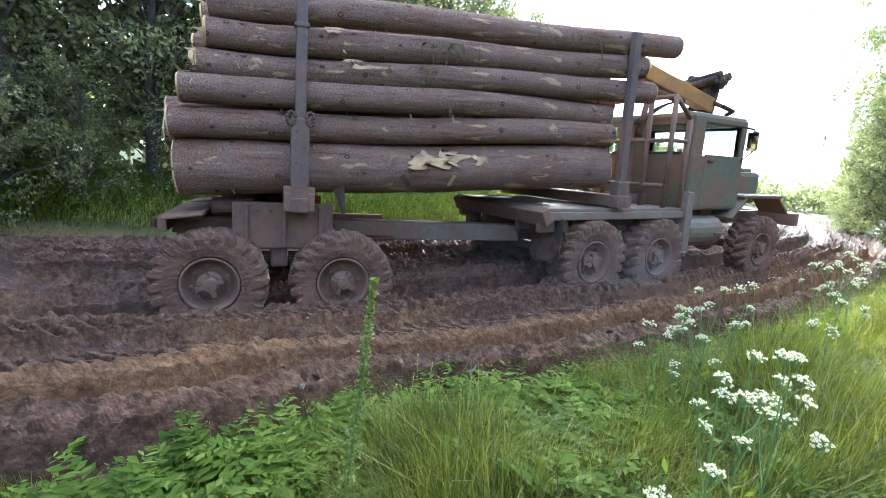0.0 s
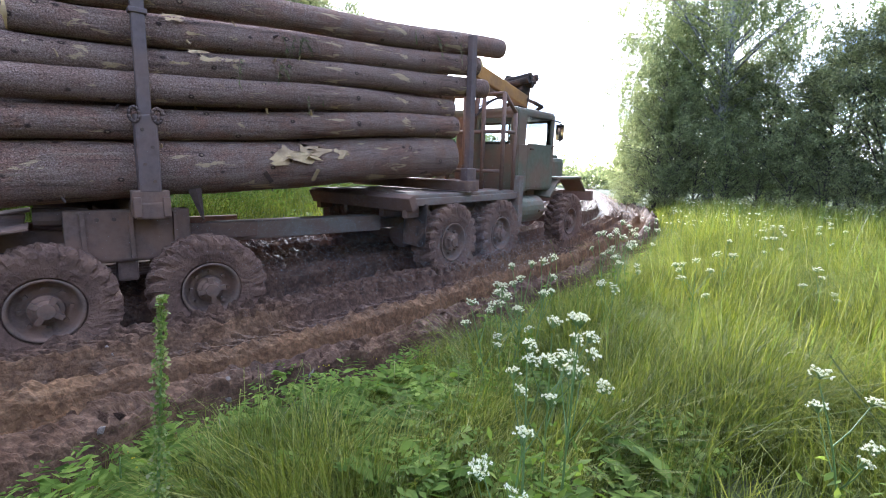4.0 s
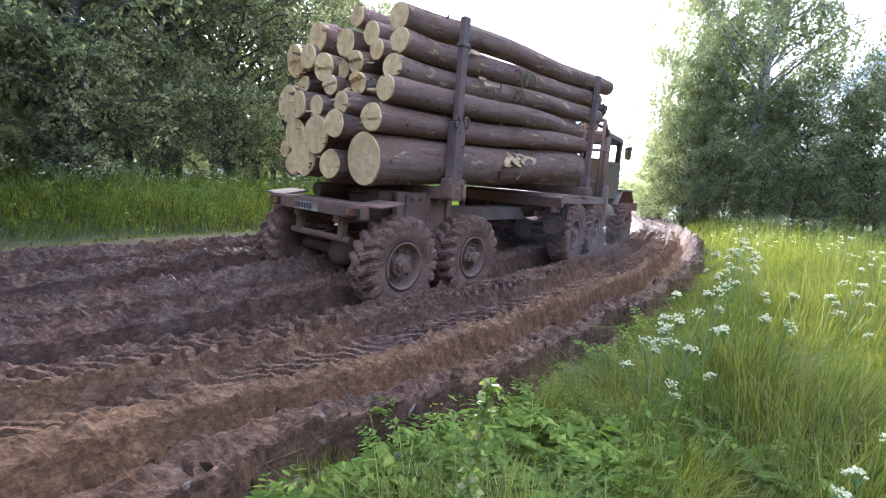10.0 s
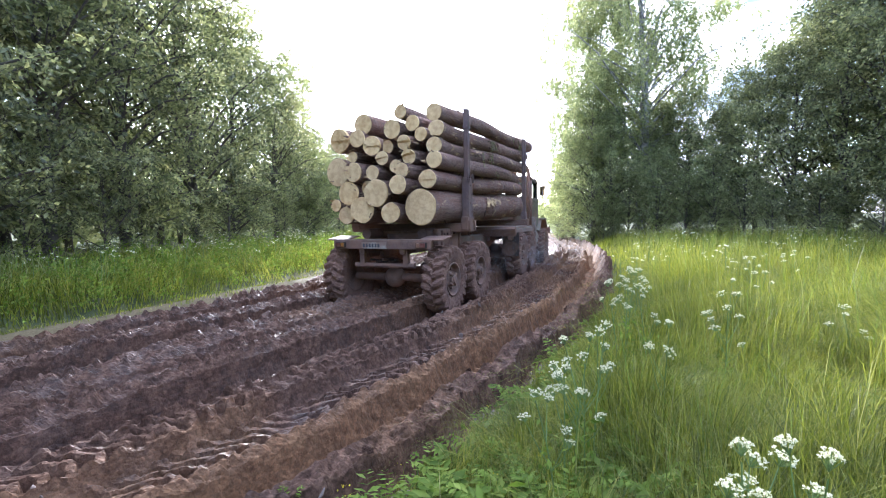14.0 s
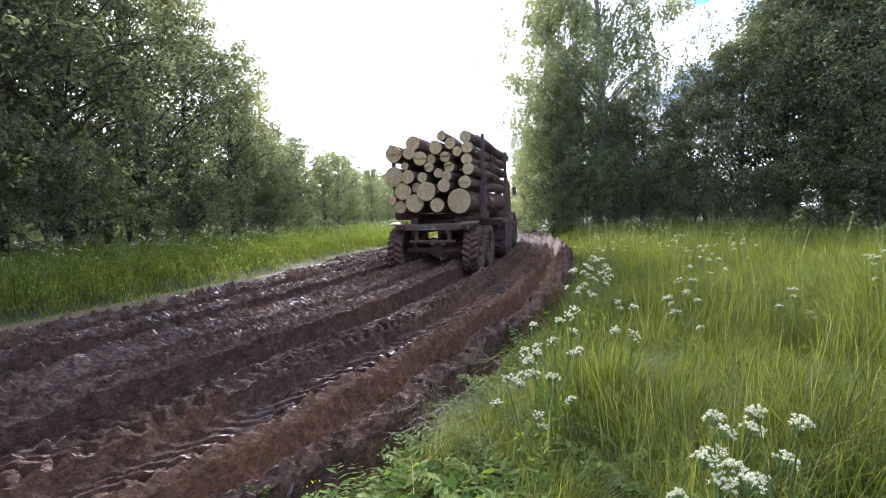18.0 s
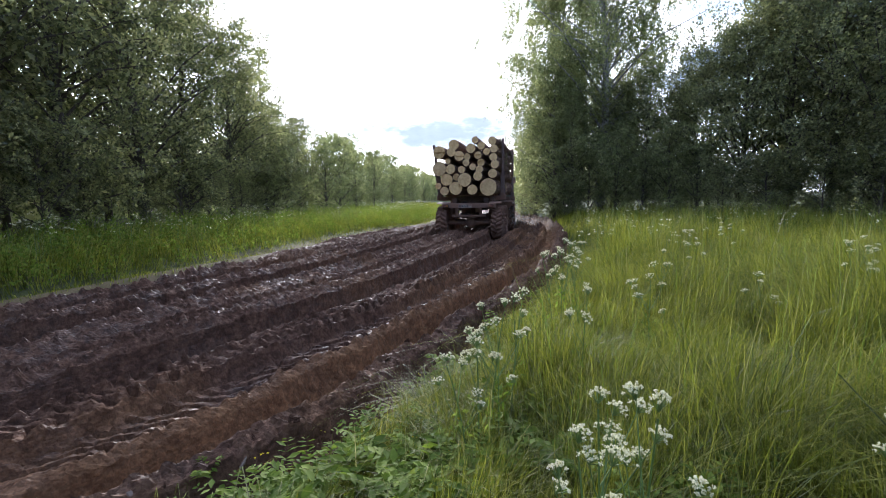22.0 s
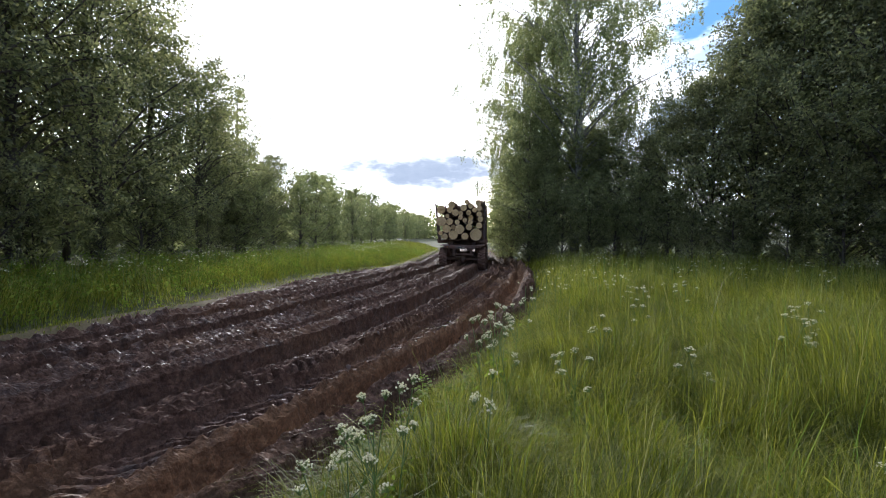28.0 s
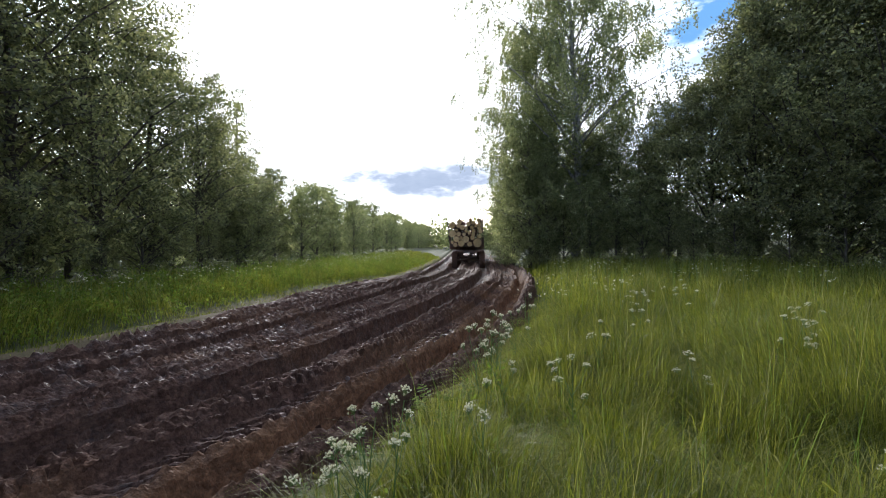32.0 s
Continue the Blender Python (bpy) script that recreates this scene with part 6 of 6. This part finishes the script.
# ---- trees ----
def tree_meshes(seed, h, spread, low, limbs, twigs, leaves, size, droop=0.0, lean=0.0, aspect=0.55, top=0.75, lift_up=0.75):
    """Trunk with limbs; each limb carries twigs, and each twig a flat spray of single leaves that hangs a little."""
    rnd = np.random.RandomState(seed)
    s = np.linspace(0, 1, 12)
    wob = np.cumsum(rnd.normal(size=(12, 2)) * 0.012 * h, 0) * 0.35
    spine = np.stack([wob[:, 0] + lean * h * s, wob[:, 1], h * 0.96 * s], -1)
    chunks = [sweep(spine, 0.015 * h * (1 - 0.93 * s) + 0.008, 9)]
    cs, ds, bulk = [], [], []
    for k in range(limbs):
        q = low + (0.99 - low) * (k + rnd.rand()) / limbs
        p = np.array([np.interp(q, s, spine[:, c]) for c in range(3)])
        a = k * 2.4 + rnd.uniform(-0.6, 0.6)
        # the crown is widest in its lower middle and narrows to the top; some limbs reach well out of it
        wide = spread * h * (1 - ((q - low) / (1 - low)) ** 1.6 * top) * rnd.choice([0.55, 0.8, 1.0, 1.25]) * rnd.uniform(0.8, 1.1) * (0.7 + 0.6 * min((q - low) / 0.25, 1))
        out = np.array([math.cos(a), math.sin(a), 0])
        e = p + out * wide + np.array([0, 0, wide * lift_up * rnd.uniform(0.3, 1.6)])
        mid = (p + e) / 2 + [0, 0, wide * 0.12]
        chunks.append(sweep([p, mid, e], [0.004 * h * (1.1 - q) + 0.006, 0.0027 * h * (1.1 - q) + 0.004, 0.004], 5))
        n = max(int(twigs * rnd.uniform(0.7, 1.3)), 2)
        t = 1.04 - 0.8 * rnd.rand(n) ** 1.25
        start = np.where(t[:, None] < 0.5, p + (mid - p) * t[:, None] * 2, mid + (e - mid) * (t[:, None] * 2 - 1))
        reach = h * 0.085 * (spread / 0.25) * rnd.uniform(0.5, 1.3, n) * (1.15 - 0.4 * t)
        away = out * 0.7 + rnd.normal(size=(n, 3)) * [0.75, 0.75, 0.6] + [0, 0, 0.15]
        away /= np.linalg.norm(away, axis=1)[:, None]
        r = rnd.rand(n, leaves) ** 0.75
        hang = droop * rnd.uniform(0.3, 1.2, (n, 1)) if droop else 0.35 * reach[:, None]
        if droop:
            away[:, 2] *= 0.4
            reach = np.minimum(reach, 0.55)
        c = start[:, None] + away[:, None] * (reach[:, None] * np.minimum(r * (2.2 if droop else 1), 1.0))[..., None]
        c[..., 2] -= hang * r ** (1.0 if droop else 2.0)
        flat = rnd.normal(size=(n, leaves, 3)) * ([0.06, 0.06, 0.06] if droop else [0.013 * h, 0.013 * h, 0.006 * h])
        c = (c + flat).reshape(-1, 3)
        c[:, 2] = np.maximum(c[:, 2], 0.12)
        # the dim inside of the crown, close round the limb
        inner = 0 if droop else leaves * twigs // 14
        deep = p + (e - p) * rnd.uniform(0.05, 0.75, (inner, 1)) + rnd.normal(size=(inner, 3)) * 0.03 * h
        deep[:, 2] = np.maximum(deep[:, 2], 0.12)
        cs.append(c), bulk.append(np.ones(len(c)))
        d = np.repeat(away, leaves, 0) * 0.6 + rand_dirs(rnd, len(c), -0.3 if not droop else -1.2)
        ds.append(d)
        cs.append(deep), ds.append(rand_dirs(rnd, inner, -0.2)), bulk.append(np.full(inner, 1.6))
    c, d = np.concatenate(cs), np.concatenate(ds)
    v, f = leaf_quads(c, d, rand_dirs(rnd, len(c), 0.9), size * np.concatenate(bulk) * rnd.uniform(0.6, 1.3, len(c)), aspect)
    return join(chunks), (v, f)


def make_tree(seed, h, kind, label, category="tree", group="", **shape):
    (tv, tf), (lv, lf) = tree_meshes(seed, h, **shape)
    ob = empty(category.replace(" ", "_"), label, category, group)
    birch = kind == "birch"
    piece("trunk", raw_mesh("trunk", tv, tf, [BIRCH if birch else TRUNK]), ob, "white birch trunk with dark marks" if birch else "")
    piece("crown", raw_mesh("crown", lv, lf, [LEAF_BIRCH if birch else (LEAF_HAZED if kind == "far" else LEAF)], smooth=False), ob)
    return ob


def plant(base, x, y, turn=0.0, scale=1.0, tall=1.0):
    z = float(ground_z(x, y, False)[0]) if abs(x) < 30 else 0.3
    m = pose(x, y, z - 0.08, 0, 0, turn) @ Matrix.Diagonal((scale, scale, scale * tall, 1))
    return copy_thing(base, m)


LEFT_ROW, RIGHT_ROW = "trees along the track", "trees behind the meadow"
ALDERS = [make_tree(900 + k, 10.0, "alder", "dense dark green alder tree beside a track", "alder tree", LEFT_ROW, spread=sp, low=lo, limbs=84, twigs=16, leaves=21, size=0.108)
          for k, (sp, lo) in enumerate(((0.22, 0.04), (0.27, 0.12), (0.2, 0.03), (0.25, 0.2)))]
BACKS = [make_tree(910 + k, 10.0, "alder", "tall dark alder deeper in the wood", "wood tree", "trees deeper in the wood", spread=0.26, low=0.12, limbs=60, twigs=9, leaves=13, size=0.19) for k in range(2)]
BUSHES = [make_tree(920 + k, 4.0, "alder", "leafy green bush at the wood's edge", "bush", "bushes at the wood's edge", spread=0.38, low=0.03, limbs=46, twigs=10, leaves=14, size=0.095, top=0.6) for k in range(3)]
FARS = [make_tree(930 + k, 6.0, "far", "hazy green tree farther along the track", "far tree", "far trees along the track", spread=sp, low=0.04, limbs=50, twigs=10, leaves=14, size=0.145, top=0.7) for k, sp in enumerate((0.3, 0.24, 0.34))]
BIRCHES = [make_tree(940, 21.0, "birch", "tall birch with drooping leafy branches", "birch tree", RIGHT_ROW, spread=0.235, low=0.1, limbs=120, twigs=38, leaves=32, size=0.12, droop=1.6, aspect=0.65, top=0.5, lift_up=0.6)]
LIGHTS = [make_tree(945, 9.5, "far", "bright leafy aspen at the wood's edge", "aspen tree", RIGHT_ROW, spread=0.2, low=0.03, limbs=84, twigs=15, leaves=18, size=0.115, top=0.6)]
rnd_tree = random.Random(21)
first = set()


def set_out(bases, k, x, y, turn, scale, tall=1.0):
    """The first of each kind is moved to its place, the others are copied."""
    base = bases[k % len(bases)]
    if base.name not in first:
        first.add(base.name)
        z = float(ground_z(x, y, False)[0])
        base.matrix_basis = pose(x, y, z - 0.08, 0, 0, turn) @ Matrix.Diagonal((scale, scale, scale * tall, 1))
        return base
    plain_scale = base.scale.copy()
    base.scale = (1, 1, 1)
    ob = plant(base, x, y, turn, scale, tall)
    base.scale = plain_scale
    return ob


# the wood along the left side: a near row and a taller one behind it
LEFT = [(-14.5, -9, 1.2), (-13.8, -5.5, 1.25), (-13.6, -2.5, 1.2), (-13.2, 0.5, 1.3), (-12.8, 3.2, 1.2), (-12.4, 6.0, 1.3), (-12.0, 8.6, 1.2), (-11.8, 11.2, 1.26), (-11.6, 13.8, 1.16), (-11.2, 16.5, 1.16),
        (-11.2, 19.2, 1.0), (-11.2, 22.0, 0.88), (-11.4, 25.0, 0.74), (-11.8, 28.2, 0.66), (-12.2, 31.5, 0.62)]
for k, (x, y, sc) in enumerate(LEFT):
    set_out(ALDERS if y > 0 else BACKS, k, x + rnd_tree.uniform(-0.5, 0.5), y, rnd_tree.uniform(0, 360), sc * rnd_tree.uniform(0.95, 1.06))
for k in range(12):
    set_out(BACKS, k, -16.5 + rnd_tree.uniform(-1, 1), -10 + 3.0 * k, rnd_tree.uniform(0, 360), (1.45 if k < 8 else 1.0) * rnd_tree.uniform(0.92, 1.08))
for k in range(6):
    set_out(BACKS, k + 1, -20.5 + rnd_tree.uniform(-1, 1), -4 + 4.6 * k, rnd_tree.uniform(0, 360), 1.45 * rnd_tree.uniform(0.9, 1.05) * (1 if k < 4 else 0.8))
for k in range(18):
    set_out(BUSHES, k, -10.8 - 0.02 * k + rnd_tree.uniform(-0.7, 0.4), -6 + 2.0 * k, rnd_tree.uniform(0, 360), rnd_tree.uniform(0.5, 0.95))
for k in range(26):
    y = 25.5 + 3.6 * k
    set_out(FARS, k, -10.6 + 0.03 * k + rnd_tree.uniform(-1.2, 0.7), y, rnd_tree.uniform(0, 360), rnd_tree.uniform(0.75, 1.0))
for k in range(10):
    set_out(FARS, k, -14 + rnd_tree.uniform(-1, 1), 27 + 7 * k, rnd_tree.uniform(0, 360), rnd_tree.uniform(0.95, 1.15))
# one slim tree that stands over the left row
set_out([make_tree(955, 9.0, "far", "slim open tree standing over its neighbours", "slim tree", spread=0.12, low=0.35, limbs=34, twigs=7, leaves=11, size=0.13)], 0, -13.6, 31.0, 0, 1.2)
# the right side: the birch, a bright aspen and the thicket under it, and the tall wood
set_out(BIRCHES, 0, 7.6, 31.5, 20, 1.0)
set_out(BIRCHES, 0, 5.6, 35.5, 150, 0.8)
for x, y, sc in ((4.5, 30.6, 1.0), (5.6, 30.0, 0.8), (3.9, 34.5, 0.75), (3.6, 39.0, 0.7)):
    set_out(LIGHTS, 0, x, y, rnd_tree.uniform(0, 360), sc)
THICKET = [make_tree(960 + k, 4.0, "far", "light green willow thicket under a birch", "willow bush", "willows under the birch", spread=0.36, low=0.04, limbs=46, twigs=11, leaves=15, size=0.085, top=0.65) for k in range(2)]
for k, (x, y, sc) in enumerate(((3.6, 43, 1.2), (4.0, 36, 0.8), (5.0, 29.4, 0.75), (6.4, 29.4, 1.0), (7.8, 28.8, 1.2), (9.0, 28.0, 0.9), (10.2, 27.2, 1.25), (11.2, 26.4, 1.0), (6.6, 36, 1.9))):
    set_out(THICKET, k, x, y, rnd_tree.uniform(0, 360), sc)
for k, (x, y, sc) in enumerate(((8.6, 31.6, 0.8), (9.9, 30.2, 0.88), (11.1, 28.8, 0.76), (12.1, 27.2, 0.86), (13.1, 25.8, 0.94), (14.5, 24.6, 1.28), (15.6, 23.4, 1.4), (16.6, 22.0, 1.35), (17.4, 20.4, 1.5), (18.0, 18.6, 1.4), (18.8, 16.6, 1.5), (19.6, 14.2, 1.42),
                                (20.4, 11.6, 1.45), (21, 9.0, 1.4), (21.6, 6.0, 1.35))):
    set_out(ALDERS if y > 18.5 else BACKS, k + (k > 4), x, y, rnd_tree.uniform(0, 360), sc * rnd_tree.uniform(0.95, 1.06))
for k, (x, y, sc) in enumerate(((16.2, 28.0, 1.2), (18, 26.0, 1.5), (20, 24.0, 1.6), (21.5, 21, 1.6), (23, 15, 1.6), (9.5, 36, 0.9), (13, 31.5, 0.9))):
    set_out(BACKS, k, x, y, rnd_tree.uniform(0, 360), sc)
for k, (x, y, sc) in enumerate(((13.0, 23.6, 0.8), (14.4, 22.0, 0.7), (15.3, 20.3, 1.05), (16.0, 18.3, 0.8), (16.9, 16.2, 0.75), (17.6, 14.0, 0.9), (18.6, 11.6, 0.8), (11.8, 25.0, 0.7))):
    set_out(BUSHES, k + 1, x, y, rnd_tree.uniform(0, 360), sc)


for k in range(16):
    q = k / 15
    set_out(BUSHES, k, 9.0 + 11.4 * q ** 0.8 + rnd_tree.uniform(-0.4, 0.4), 31.0 - 21.0 * q ** 1.25, rnd_tree.uniform(0, 360), rnd_tree.uniform(0.6, 0.9))


def far_wood():
    """The wood that closes the road's end and goes round behind the camera."""
    rnd = np.random.RandomState(77)
    cs = []
    for k in range(224):
        if k < 90:
            a = radians(-55 + 80 * k / 90)
            dist, tall = rnd.uniform(115, 140), rnd.uniform(4.5, 7.5)
        elif k < 150:
            a = radians(95 + 170 * (k - 90) / 60)
            dist, tall = rnd.uniform(24, 32), rnd.uniform(9, 14)
        else:
            # the depth of the wood behind the rows on both sides
            side = k % 2
            y = -12 + 1.4 * (k - 150)
            x, tall = (rnd.uniform(26, 30) - 0.22 * max(y - 8, 0), rnd.uniform(9, 12) - 0.10 * max(y - 8, 0)) if side else (rnd.uniform(-25, -22), rnd.uniform(5, 8) - 0.03 * max(y - 12, 0))
            if side and y > 30:
                continue
            a, dist = math.atan2(x, y), math.hypot(x, y)
        c = np.array([math.sin(a) * dist, math.cos(a) * dist, 0])
        n = 260
        q = rnd.normal(size=(n, 3)) * [3.4, 2.0, 0.26 * tall] + [0, 0, tall * 0.5]
        q[:, 2] = np.clip(q[:, 2], 0.2, tall * 1.1)
        cs.append(c + q)
    c = np.concatenate(cs)
    v, f = leaf_quads(c, rand_dirs(rnd, len(c)), rand_dirs(rnd, len(c), 0.6), rnd.uniform(0.5, 1.3, len(c)), 0.8)
    tagged(new("far_wood", raw_mesh("far_wood", v, f, [LEAF_HAZED], smooth=False)), "hazy green far wood round a field", "woods", kind="stuff")


far_wood()


motions()
